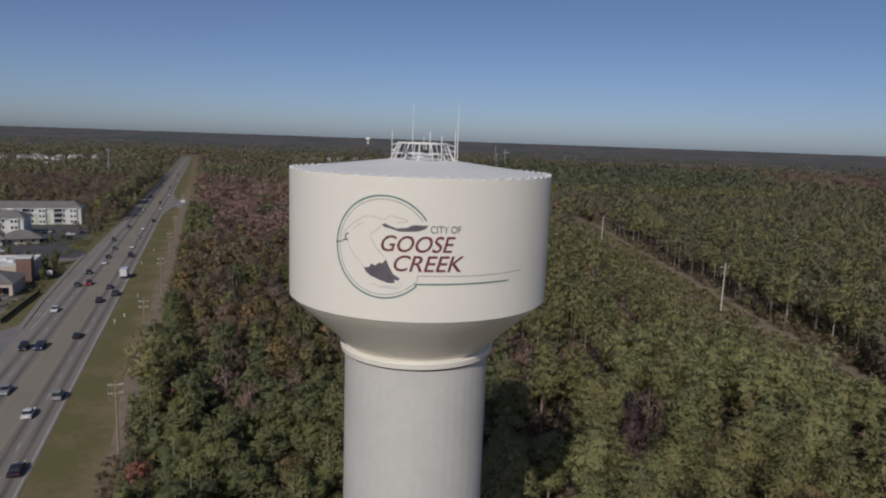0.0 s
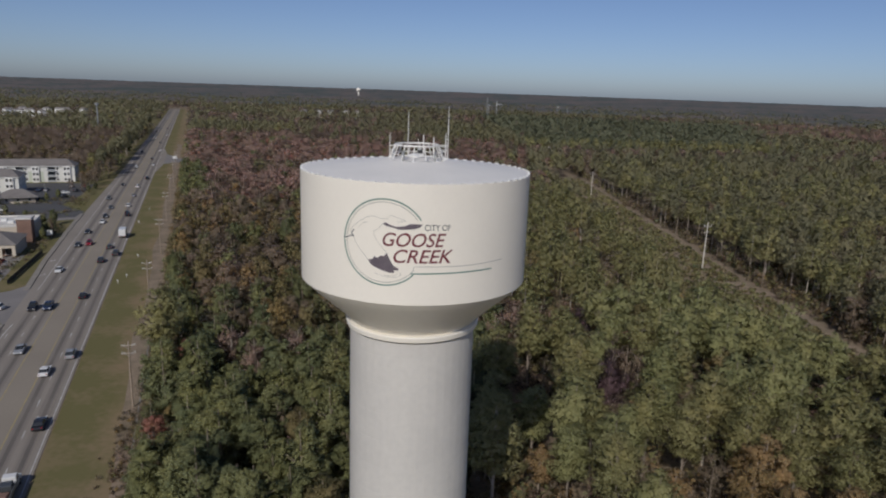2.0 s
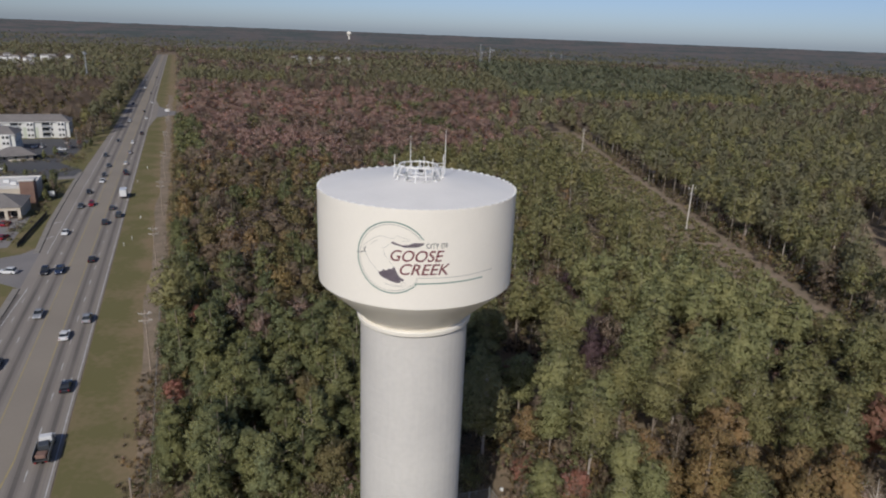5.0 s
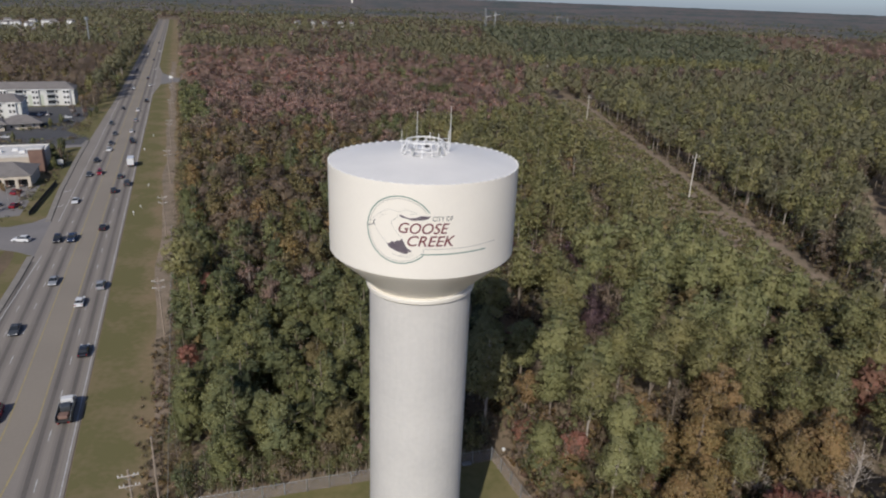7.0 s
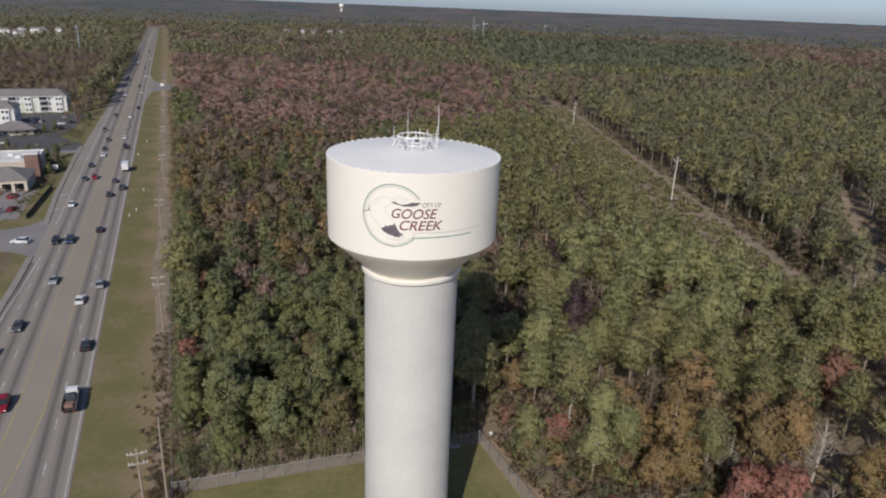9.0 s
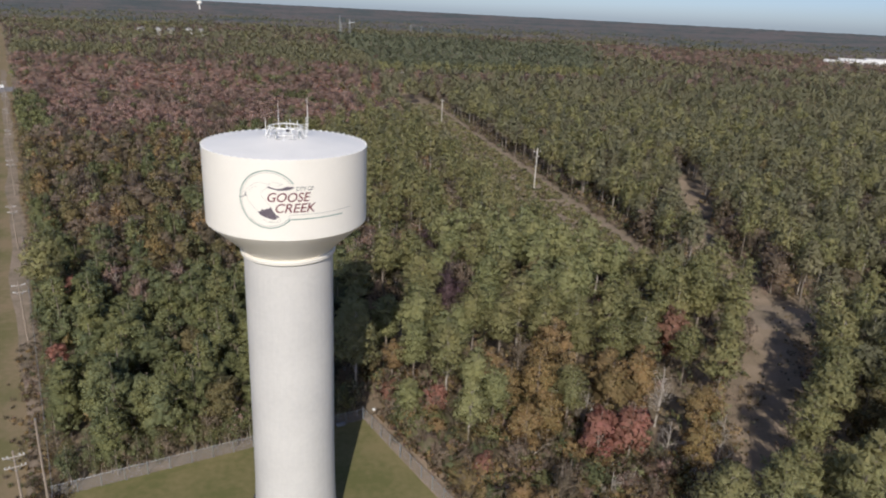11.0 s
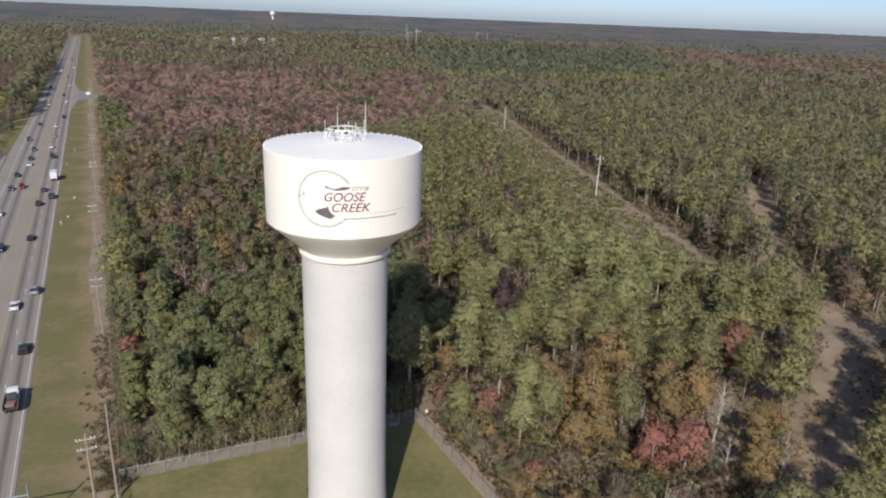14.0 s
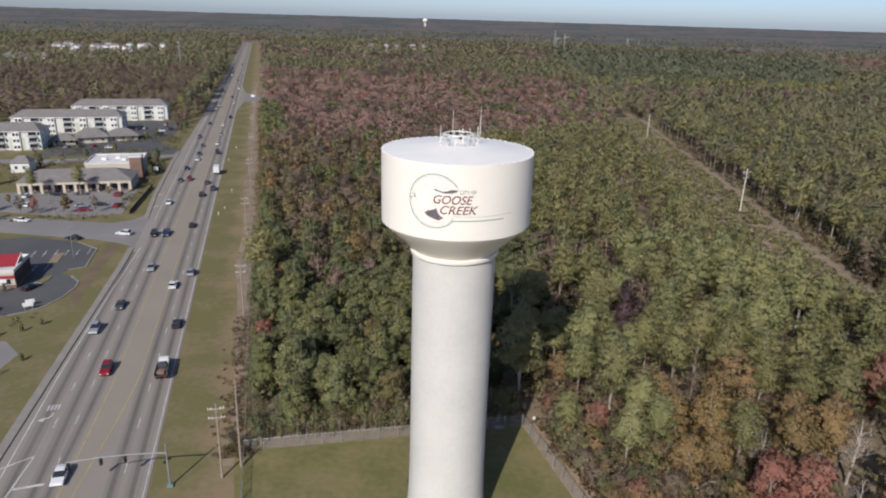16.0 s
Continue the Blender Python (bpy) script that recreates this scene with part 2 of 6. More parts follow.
CAR_PAINT = {
    "white": material("white_car_paint", (0.72, 0.72, 0.71), (0.66, 0.66, 0.65), 0.25, 0.5, 8, 0.3, 0, spec=0.6),
    "silver": material("silver_car_paint", (0.40, 0.41, 0.42), (0.36, 0.37, 0.38), 0.25, 0.5, 8, 0.3, 0, 0.3, spec=0.6),
    "black": material("black_car_paint", (0.018, 0.019, 0.022), (0.03, 0.03, 0.034), 0.2, 0.5, 8, 0.3, 0, spec=0.6),
    "grey": material("dark_grey_car_paint", (0.075, 0.08, 0.085), (0.06, 0.065, 0.07), 0.22, 0.5, 8, 0.3, 0, spec=0.6),
    "red": material("dark_red_car_paint", (0.26, 0.012, 0.022), (0.21, 0.01, 0.02), 0.22, 0.5, 8, 0.3, 0, spec=0.6),
    "blue": material("dark_blue_car_paint", (0.03, 0.045, 0.09), (0.025, 0.04, 0.08), 0.22, 0.5, 8, 0.3, 0, spec=0.6),
}
HEADLAMP = material("headlamp_lens", (0.75, 0.75, 0.75), (0.6, 0.6, 0.6), 0.15, 5, 20, 0.4, 0)
TAILLAMP = material("tail_lamp_lens", (0.3, 0.01, 0.01), (0.25, 0.01, 0.01), 0.2, 5, 20, 0.4, 0)
mesh_link = bpy.data.materials.new("chain_link")
mesh_link.use_nodes = True
_n, _l = mesh_link.node_tree.nodes, mesh_link.node_tree.links
_tr, _mx, _ns = _n.new("ShaderNodeBsdfTransparent"), _n.new("ShaderNodeMixShader"), _n.new("ShaderNodeTexNoise")
_n["Principled BSDF"].inputs["Base Color"].default_value = (0.42, 0.41, 0.40, 1)
_n["Principled BSDF"].inputs["Roughness"].default_value = 0.6
_mr = _n.new("ShaderNodeMapRange")
_mr.inputs["To Min"].default_value, _mr.inputs["To Max"].default_value = 0.08, 0.28
_ns.inputs["Scale"].default_value = 0.8
_l.new(_ns.outputs["Fac"], _mr.inputs["Value"])
_l.new(_mr.outputs[0], _mx.inputs[0])
_l.new(_tr.outputs[0], _mx.inputs[1])
_l.new(_n["Principled BSDF"].outputs[0], _mx.inputs[2])
_l.new(_mx.outputs[0], _n["Material Output"].inputs["Surface"])


# ---- mesh helpers ----
def part(name, bm, mat, parent=None, label=""):
    me = bpy.data.meshes.new(name)
    bm.to_mesh(me)
    bm.free()
    me.materials.append(mat)
    ob = new(name, me)
    if parent:
        ob.parent = parent
    return tagged(ob, label) if label else ob


def empty(name, m=None):
    ob = new(name)
    ob.empty_display_size = 0.2
    if m is not None:
        ob.matrix_world = m
    return ob


def smooth(ob, angle=40):
    me = ob.data
    me.polygons.foreach_set("use_smooth", [True] * len(me.polygons))
    me.set_sharp_from_angle(angle=radians(angle))
    return ob


def box(size, centre, turn=0, bm=None, bevel=0.0):
    bm = bm or bmesh.new()
    g = bmesh.ops.create_cube(bm, size=1, matrix=pose(*centre, 0, 0, turn) @ Matrix.Diagonal((*size, 1)))
    if bevel:
        es = list({e for v in g["verts"] for e in v.link_edges})
        bmesh.ops.bevel(bm, geom=es, offset=bevel, segments=1, affect="EDGES", profile=0.5)
    return bm


def tube(points, radii, sides=8, bm=None):
    """A tapered tube along points."""
    bm = bm or bmesh.new()
    pts = [Vector(p) for p in points]
    if not isinstance(radii, (list, tuple)):
        radii = [radii] * len(pts)
    rings = []
    for i, p in enumerate(pts):
        d = (pts[min(i + 1, len(pts) - 1)] - pts[max(i - 1, 0)]).normalized()
        x = d.orthogonal().normalized()
        if abs(d.z) > 0.9:
            x = (Vector((1, 0, 0)) - d * d.x).normalized()
        y = d.cross(x)
        rings.append([bm.verts.new(p + (x * math.cos(k) + y * math.sin(k)) * radii[i]) for k in (2 * math.pi * j / sides for j in range(sides))])
    for r0, r1 in zip(rings, rings[1:]):
        for j in range(sides):
            bm.faces.new((r0[j], r0[(j + 1) % sides], r1[(j + 1) % sides], r1[j]))
    bm.faces.new(rings[0][::-1])
    bm.faces.new(rings[-1])
    return bm


def lathe(profile, sides=96, flutes=0, depth=0.0, bm=None):
    """profile: (radius, z) from bottom to top round the z axis."""
    bm = bm or bmesh.new()
    rings = []
    for r, z in profile:
        ring = []
        for j in range(sides):
            k = 2 * math.pi * j / sides
            rr = r - depth * abs(math.sin(k * flutes / 2)) if flutes else r
            ring.append(bm.verts.new((rr * math.cos(k), rr * math.sin(k), z)))
        rings.append(ring)
    for r0, r1 in zip(rings, rings[1:]):
        for j in range(sides):
            bm.faces.new((r0[j], r0[(j + 1) % sides], r1[(j + 1) % sides], r1[j]))
    return bm


def sheet(points, z0, z1, bm=None):
    """A flat slab over an outline, with sides down to z0."""
    bm = bm or bmesh.new()
    top = [bm.verts.new((p[0], p[1], z1)) for p in points]
    low = [bm.verts.new((p[0], p[1], z0)) for p in points]
    f = bm.faces.new(top)
    if f.normal.z < 0 or f.calc_area() == 0:
        f.normal_flip()
    for i in range(len(top)):
        j = (i + 1) % len(top)
        bm.faces.new((low[i], low[j], top[j], top[i]))
    bmesh.ops.recalc_face_normals(bm, faces=bm.faces)
    return bm


def ribbon(points, width, z0, z1, bm=None):
    """A strip of ground along points; width: a number or one for each point."""
    n = len(points)
    ws = width if isinstance(width, (list, tuple)) else [width] * n
    left, right = [], []
    for i, p in enumerate(points):
        p = Vector((p[0], p[1]))
        d = Vector(points[min(i + 1, n - 1)][:2]) - Vector(points[max(i - 1, 0)][:2])
        d.normalize()
        o = Vector((-d.y, d.x)) * ws[i] / 2
        left.append(p + o)
        right.append(p - o)
    bm = bm or bmesh.new()
    rows = [[bm.verts.new((q.x, q.y, z)) for q, z in ((right[i], z0), (right[i], z1), (left[i], z1), (left[i], z0))] for i in range(n)]
    for r0, r1 in zip(rows, rows[1:]):
        for k in range(3):
            bm.faces.new((r0[k], r1[k], r1[k + 1], r0[k + 1]))
    bm.faces.new(rows[0])
    bm.faces.new(rows[-1][::-1])
    bmesh.ops.recalc_face_normals(bm, faces=bm.faces)
    return bm


def mesh_np(name, verts, faces, mats, index=None):
    """A mesh from arrays: verts (n, 3), faces (m, k) with one k."""
    me = bpy.data.meshes.new(name)
    faces = np.asarray(faces, dtype=np.int32)
    k = faces.shape[1]
    me.vertices.add(len(verts))
    me.vertices.foreach_set("co", np.asarray(verts, dtype=np.float32).ravel())
    me.loops.add(faces.size)
    me.loops.foreach_set("vertex_index", faces.ravel())
    me.polygons.add(len(faces))
    me.polygons.foreach_set("loop_start", np.arange(0, faces.size, k, dtype=np.int32))
    for m in mats:
        me.materials.append(m)
    if index is not None:
        me.polygons.foreach_set("material_index", np.asarray(index, dtype=np.int32))
    me.update(calc_edges=True)
    me.validate()
    return me


# ---- ground ----
def rise(d):
    """The land lifts very slightly towards the horizon."""
    k = np.clip((np.asarray(d, dtype=float) - 1650) / 3150, 0, 1)
    return 33 * k * k * (3 - 2 * k)


def ground_sheet():
    rs = np.concatenate(([0.0], np.linspace(150, 1100, 8), np.linspace(1300, 4950, 20)))
    ks = np.linspace(0, 2 * np.pi, 97)[:-1]
    v = [(r * np.cos(k), r * np.sin(k), float(rise(r))) for r in rs[1:] for k in ks]
    f = [(i * 96 + j, (i + 1) * 96 + j, (i + 1) * 96 + (j + 1) % 96, i * 96 + (j + 1) % 96) for i in range(len(rs) - 2) for j in range(96)]
    me = bpy.data.meshes.new("ground")
    me.from_pydata(v + [(0, 0, 0)], [], f + [(len(v), j, (j + 1) % 96) for j in range(96)])
    me.materials.append(LITTER)
    return tagged(new("ground", me), "brown leaf-littered woodland floor reaching the horizon", "ground", kind="structure")


ground_sheet()


def setting(name, bm, mat, label, category, parent=None):
    ob = part(name, bm, mat, parent)
    return tagged(ob, label, category, kind="structure")


def road_poly(pairs):
    return [at(s, a) for s, a in pairs]


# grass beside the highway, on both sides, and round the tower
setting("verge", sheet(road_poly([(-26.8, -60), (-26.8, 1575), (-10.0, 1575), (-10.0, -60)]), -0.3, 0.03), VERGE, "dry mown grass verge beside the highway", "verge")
setting("verge_track", ribbon([at(-14.8, a) + ROAD_N * (0.5 * math.sin(a * 0.07)) for a in range(64, 700, 12)], [(2.2 if a < 110 else 3.8) + 0.7 * math.sin(a * 0.13) for a in range(64, 700, 12)], -0.2, 0.05), SCRUB_DIRT, "bare scrubby dirt strip along the wood's edge", "dirt strip")
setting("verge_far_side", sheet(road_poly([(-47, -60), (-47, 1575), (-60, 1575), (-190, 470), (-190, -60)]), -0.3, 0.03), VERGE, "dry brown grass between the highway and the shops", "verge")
setting("lawn", sheet([(-36.5, 58.6), (10.2, 72.0), (34, 12), (34, -70), (10, -70), (-14, 0)], -0.3, 0.06), GRASS, "mown olive grass lawn round the water tower", "lawn")
setting("lawn_border", ribbon([(10.9, 72.6), (19.4, 51.5), (27, 32), (36, 9)], [5.0, 5.5, 5.0, 5.0], -0.2, 0.045), DIRT, "bare reddish dirt outside the compound fence", "dirt strip")

# highway: pavement, lanes worn by wheels, median, markings
road = setting("road", sheet(road_poly([(-27.0, -60), (-27.0, 470), (-23.4, 520), (-23.4, 600), (-27.0, 650), (-27.2, 1575), (-47.0, 1575), (-47.5, 470), (-49.3, 330), (-49.0, 250), (-47.2, 206), (-47.0, 178), (-48.0, 140), (-50.4, 80), (-51.0, -60)]), -0.3, 0.08), ASPHALT, "worn grey asphalt highway with five lanes", "road")


def strip(s, a0, a1, width, z, mat, name, label="", bm=None):
    bm = ribbon([at(s, a0 + (a1 - a0) * i / 12) for i in range(13)], width, z - 0.03, z, bm)
    if mat is None:
        return bm
    ob = part(name, bm, mat, road, label)
    return ob


part("median_lane", sheet(road_poly([(-33.5, 96), (-33.5, 1565), (-37.7, 1565), (-37.7, 96), (-38.7, 75), (-39.4, 62), (-39.6, -60), (-37.6, -60), (-37.4, 62), (-35.6, 75), (-34.5, 84)]), 0.05, 0.086), MEDIAN, road, "pale painted median lane")
for s, a0, a1 in ((-29.2, -60, 1565), (-32.2, -60, 1565), (-39.7, 100, 1565), (-43.0, -60, 1565), (-46.7, 60, 172)):
    for width, z, mat in ((2.2, 0.0845, LANE_EDGE), (1.5, 0.0875, LANE_WEAR), (0.7, 0.0905, LANE_OIL)):
        strip(s, a0, a1, width, z, mat, "wheel_path", "dark oil-stained lane surface")
for width, z, mat in ((2.2, 0.0845, LANE_EDGE), (1.5, 0.0875, LANE_WEAR), (0.7, 0.0905, LANE_OIL)):
    part("wheel_path", ribbon([at(-39.7, 100), at(-40.1, 84), at(-40.7, 68), at(-41.0, 50), at(-41.2, -60)], width * 0.9, z - 0.03, z), mat, road, "dark oil-stained lane surface")
for s, mat in ((-27.5, WHITE_MARK), (-33.4, YELLOW_MARK), (-37.8, YELLOW_MARK), (-45.2, WHITE_MARK)):
    strip(s, 205 if s == -45.2 else 96, 1565, 0.2 if mat is YELLOW_MARK else 0.17, 0.093, mat, "edge_line", "white edge line" if mat is WHITE_MARK else "yellow centre line")
strip(-27.5, -60, 96, 0.17, 0.093, WHITE_MARK, "edge_line", "white edge line")
part("edge_line", ribbon([at(-33.4, 96), at(-34.4, 84), at(-35.5, 75), at(-37.3, 62), at(-37.6, 40), at(-37.6, -60)], 0.24, 0.06, 0.093), YELLOW_MARK, road, "yellow centre line")
part("edge_line", ribbon([at(-37.8, 96), at(-38.7, 75), at(-39.4, 62), at(-39.6, 40), at(-39.6, -60)], 0.24, 0.06, 0.093), YELLOW_MARK, road, "yellow centre line")
part("edge_line", ribbon([at(-45.2, 176), at(-47.0, 140), at(-48.4, 100), at(-48.7, 70), at(-49.4, -60)], 0.2, 0.06, 0.093), WHITE_MARK, road, "white edge line")
dash = bmesh.new()
ribbon([(0, -1.5), (0, 1.5)], 0.16, 0.06, 0.094, dash)
dash_mesh = bpy.data.meshes.new("lane_dash")
dash.to_mesh(dash_mesh)
dash.free()
dash_mesh.materials.append(WHITE_MARK)
for s, first, last in ((-31.0, 54.6, 640), (-41.4, 58, 640), (-44.7, 82, 172)):
    a = first
    while a < last:
        ob = new("lane_dash", dash_mesh)
        ob.parent = road
        ob.matrix_world = Matrix.Translation(at(s, a)) @ pose(0, 0, 0, 0, 0, ROAD_TURN)
        a += 12.19
for s, a in ((-46.6, 84), (-47.2, 222), (-47.2, 240)):
    bm = ribbon([at(s + 0.75, a + 1.4), at(s + 0.7, a + 0.4), at(s + 0.35, a - 0.2), at(s - 0.3, a - 0.5)], [0.22, 0.28, 0.32, 0.3], 0.06, 0.094)
    sheet([at(s - 0.25, a + 0.25), at(s - 0.2, a - 1.25), at(s - 1.25, a - 0.75)], 0.06, 0.094, bm)
    part("turn_arrow", bm, WHITE_MARK, road, "white turn arrow")
bm = bmesh.new()
for i in range(4):
    ribbon([at(-47.1 + 0.55 * i, 86.3), at(-47.1 + 0.55 * i, 88.1)], 0.28, 0.06, 0.094, bm)
part("lane_word", bm, WHITE_MARK, road, "worn white lane lettering")
part("gore_line", ribbon([at(-51.0, 69.2), at(-47.6, 71.4), at(-45.4, 72.6)], 0.25, 0.06, 0.094), WHITE_MARK, road, "white gore line")
part("gore_line", ribbon([at(-46.9, 60), at(-45.4, 72.6)], 0.25, 0.06, 0.0945), WHITE_MARK, road, "white gore line")
part("stop_line", ribbon([at(-46.1, 64.7), at(-42.0, 65.0)], 0.55, 0.06, 0.0955), WHITE_MARK, road, "white stop line")
part("seam_line", ribbon([at(-28.6, 40), at(-28.3, 200)], 0.12, 0.06, 0.094), MEDIAN, road, "faded shoulder seam")


# kerb and gutter with a concrete walk on the shops' side
def kerb(points, name="kerb"):
    ob = setting(name, ribbon(points, 1.5, -0.2, 0.2), CONCRETE, "pale concrete kerb and walk beside the highway", "kerb")
    part("gutter_joint", ribbon([p + ROAD_N * 0.85 for p in points], 0.16, -0.1, 0.16), JOINT, ob, "dark gutter joint")


kerb([at(-51.8, -60), at(-51.4, 60), at(-50.4, 90), at(-49.0, 130), at(-48.0, 160), at(-47.8, 176)])
kerb([at(-48.2, 206), at(-49.6, 240), at(-50.2, 300), at(-50.0, 326)], "kerb_far")

# side street and lots
setting("side_street", sheet(road_poly([(-46.9, 176), (-52, 181), (-60, 186), (-72, 191), (-95, 200), (-160, 226), (-160, 243), (-95, 217), (-72, 208), (-58, 203), (-52, 206), (-46.9, 214)]), -0.2, 0.07), OLD_LOT, "bleached asphalt side street", "street")
setting("driveway", sheet(road_poly([(-23.6, 522), (-14, 534), (-8, 536), (-8, 560), (-14, 562), (-23.6, 596)]), -0.2, 0.07), OLD_LOT, "pale asphalt driveway into the wood", "driveway")
lot = setting("restaurant_lot", sheet(road_poly([(-57.2, 176), (-57.0, 161), (-60.5, 159.5), (-62, 157), (-59, 154.5), (-56.4, 150), (-56.2, 146), (-57.6, 140), (-60, 135), (-63.5, 132), (-68.4, 130), (-110, 122), (-110, 200), (-88, 190), (-79, 192), (-64, 184)]), -0.2, 0.055), LOT, "dark asphalt restaurant car park with drive lane", "car park")
setting("shop_lot", sheet(road_poly([(-57, 214), (-57, 250), (-100, 250), (-140, 246), (-140, 240), (-100, 224), (-72, 212)]), -0.2, 0.055), OLD_LOT, "bleached asphalt car park before the shops", "car park")
setting("apartment_lot", sheet(road_poly([(-58, 372), (-56, 420), (-70, 428), (-118, 428), (-118, 392), (-84, 378), (-84, 362), (-112, 345), (-112, 320), (-52, 318), (-49.5, 331), (-62, 352)]), -0.2, 0.055), LOT, "dark asphalt car park of the apartments", "car park")
setting("back_lane", ribbon([at(-50, 318), at(-70, 312), at(-100, 308), at(-180, 316)], 8, -0.2, 0.05), OLD_LOT, "pale asphalt lane behind the shops", "lane")
for pts in ([(-57.0, 176), (-64, 184)], [(-57.2, 176), (-57.0, 161), (-61, 159.5)], [(-59, 154.5), (-56.3, 150), (-56.1, 146), (-57.5, 140), (-60, 135), (-63.5, 132), (-68.4, 130), (-80, 128)]):
    setting("lot_kerb", ribbon([at(*p) for p in pts], 0.4, -0.1, 0.2), CONCRETE, "pale concrete kerb of the car park", "kerb")
bm = bmesh.new()
for i in range(6):
    ribbon([at(-59.0 - 2.9 * i, 177), at(-59.0 - 2.9 * i, 172)], 0.2, 0.03, 0.063, bm)
    ribbon([at(-67.0 - 2.9 * i, 165), at(-67.0 - 2.9 * i, 160.5)], 0.2, 0.03, 0.063, bm)
part("bay_lines", bm, WHITE_MARK, lot, "white parking bay lines")
setting("lot_island", ribbon([at(-66.4, 149.5), at(-65, 152), at(-64.2, 155.5)], [0.8, 2.2, 1.2], -0.1, 0.2), GRASS, "small grassed island in the car park", "island")
setting("lot_island", ribbon([at(-66.3, 166), at(-66.3, 174)], 2.4, -0.1, 0.2), SCRUB_DIRT, "mulched island in the car park", "island")

# cleared ground among the pines
setting("woodland_track", ribbon([(60, 36), (68, 46), (76, 54), (86, 64), (95, 77), (104, 90), (114, 106), (119, 125), (124, 146), (136, 176), (156, 208), (170, 240)], [6, 7, 9.5, 11, 11, 10, 10, 8.5, 8, 8, 8, 6], -0.2, 0.03), DIRT, "sandy dirt track cleared between the pines", "dirt track")
setting("woodland_clearing", ribbon([(106, 100), (116, 102), (126, 102), (138, 100)], [9, 13, 11, 6], -0.2, 0.036), SCRUB_DIRT, "sandy clearing beside the track", "clearing")
setting("power_line_corridor", ribbon([(94, 112), (91, 150), (90.5, 200), (90.5, 340), (91, 474)], [26, 32, 34, 34, 32], -0.2, 0.03), SCRUB_DIRT, "dry grassy cutting under the power line", "cutting")
setting("corner_lot", sheet(road_poly([(-63, 117), (-58.5, 110), (-60, 104), (-68, 100), (-90, 96), (-90, 114)]), -0.2, 0.055), OLD_LOT, "pale asphalt corner of a car park", "car park")
setting("mulch_bed", ribbon([at(-54.0, 184), at(-53.4, 178), at(-53.5, 171), at(-53.9, 164), at(-54.4, 157), at(-54.6, 151), at(-55.0, 145), at(-54.6, 139), at(-53.6, 132)], [1.6, 3.0, 3.6, 3.2, 4.0, 3.4, 3.2, 2.4, 0.8], -0.1, 0.045), DITCH, "brown ditch grass between the car park and the highway", "ditch")


# ---- water tower ----
TX, TY = -1.43, 48.4
TANK_R, RIM, TANK_LOW = 9.0, 52.72, 44.25


def on_tank(x, z, out):
    k = x / TANK_R
    return ((TANK_R + out) * math.sin(k), -(TANK_R + out) * math.cos(k), z)


def arc(deg):
    return radians(deg) * TANK_R


def stroke(points, width, out, bm=None, closed=False):
    """A painted line on the tank along (metres round, height) points."""
    bm = bm or bmesh.new()
    n = len(points)
    ws = width if isinstance(width, (list, tuple)) else [width] * n
    rows = []
    for i, (x, z) in enumerate(points):
        x0, z0 = points[max(i - 1, 0)]
        x1, z1 = points[min(i + 1, n - 1)]
        d = Vector((x1 - x0, z1 - z0)).normalized()
        o = Vector((-d.y, d.x)) * ws[i] / 2
        rows.append([bm.verts.new(on_tank(x + q * o.x, z + q * o.y, out)) for q in (-1, 1)])
    for (a, b), (c, d) in zip(rows, rows[1:]):
        bm.faces.new((a, c, d, b))
    return bm


def dense(points, step=0.25):
    out = []
    for (x0, z0), (x1, z1) in zip(points, points[1:]):
        k = max(1, int(math.hypot(x1 - x0, z1 - z0) / step))
        out += [(x0 + (x1 - x0) * i / k, z0 + (z1 - z0) * i / k) for i in range(k)]
    return out + [points[-1]]


def curve_through(points, k=6):
    """A smooth line through points."""
    p = [points[0], *points, points[-1]]
    out = []
    for i in range(1, len(p) - 2):
        for j in range(k):
            t = j / k
            q = [0.5 * (2 * p[i][c] + (p[i + 1][c] - p[i - 1][c]) * t + (2 * p[i - 1][c] - 5 * p[i][c] + 4 * p[i + 1][c] - p[i + 2][c]) * t * t + (3 * p[i][c] - p[i - 1][c] - 3 * p[i + 1][c] + p[i + 2][c]) * t ** 3) for c in (0, 1)]
            out.append(tuple(q))
    return out + [points[-1]]


def patch(points, out):
    """A filled painted shape on the tank."""
    bm = bmesh.new()
    vs = [bm.verts.new((x, z, 0)) for x, z in points]
    bm.faces.new(vs)
    bmesh.ops.triangulate(bm, faces=bm.faces)
    bmesh.ops.subdivide_edges(bm, edges=bm.edges, cuts=2, use_grid_fill=True)
    for v in bm.verts:
        v.co = on_tank(v.co.x, v.co.y, out)
    return bm


def word(body, x0, x1, z0, z1, shear, weight, out):
    cu = bpy.data.curves.new("lettering", "FONT")
    cu.body, cu.shear, cu.offset, cu.fill_mode = body, shear, weight, "FRONT"
    ob = new("lettering", cu)
    dg = bpy.context.evaluated_depsgraph_get()
    me = bpy.data.meshes.new_from_object(ob.evaluated_get(dg))
    bpy.data.objects.remove(ob)
    bm = bmesh.new()
    bm.from_mesh(me)
    bpy.data.meshes.remove(me)
    xs, ys = [v.co.x for v in bm.verts], [v.co.y for v in bm.verts]
    fx, fy = (x1 - x0) / (max(xs) - min(xs)), (z1 - z0) / (max(ys) - min(ys))
    bx, by = min(xs), min(ys)
    for v in bm.verts:
        v.co = on_tank(x0 + (v.co.x - bx) * fx, z0 + (v.co.y - by) * fy, out)
    return bm


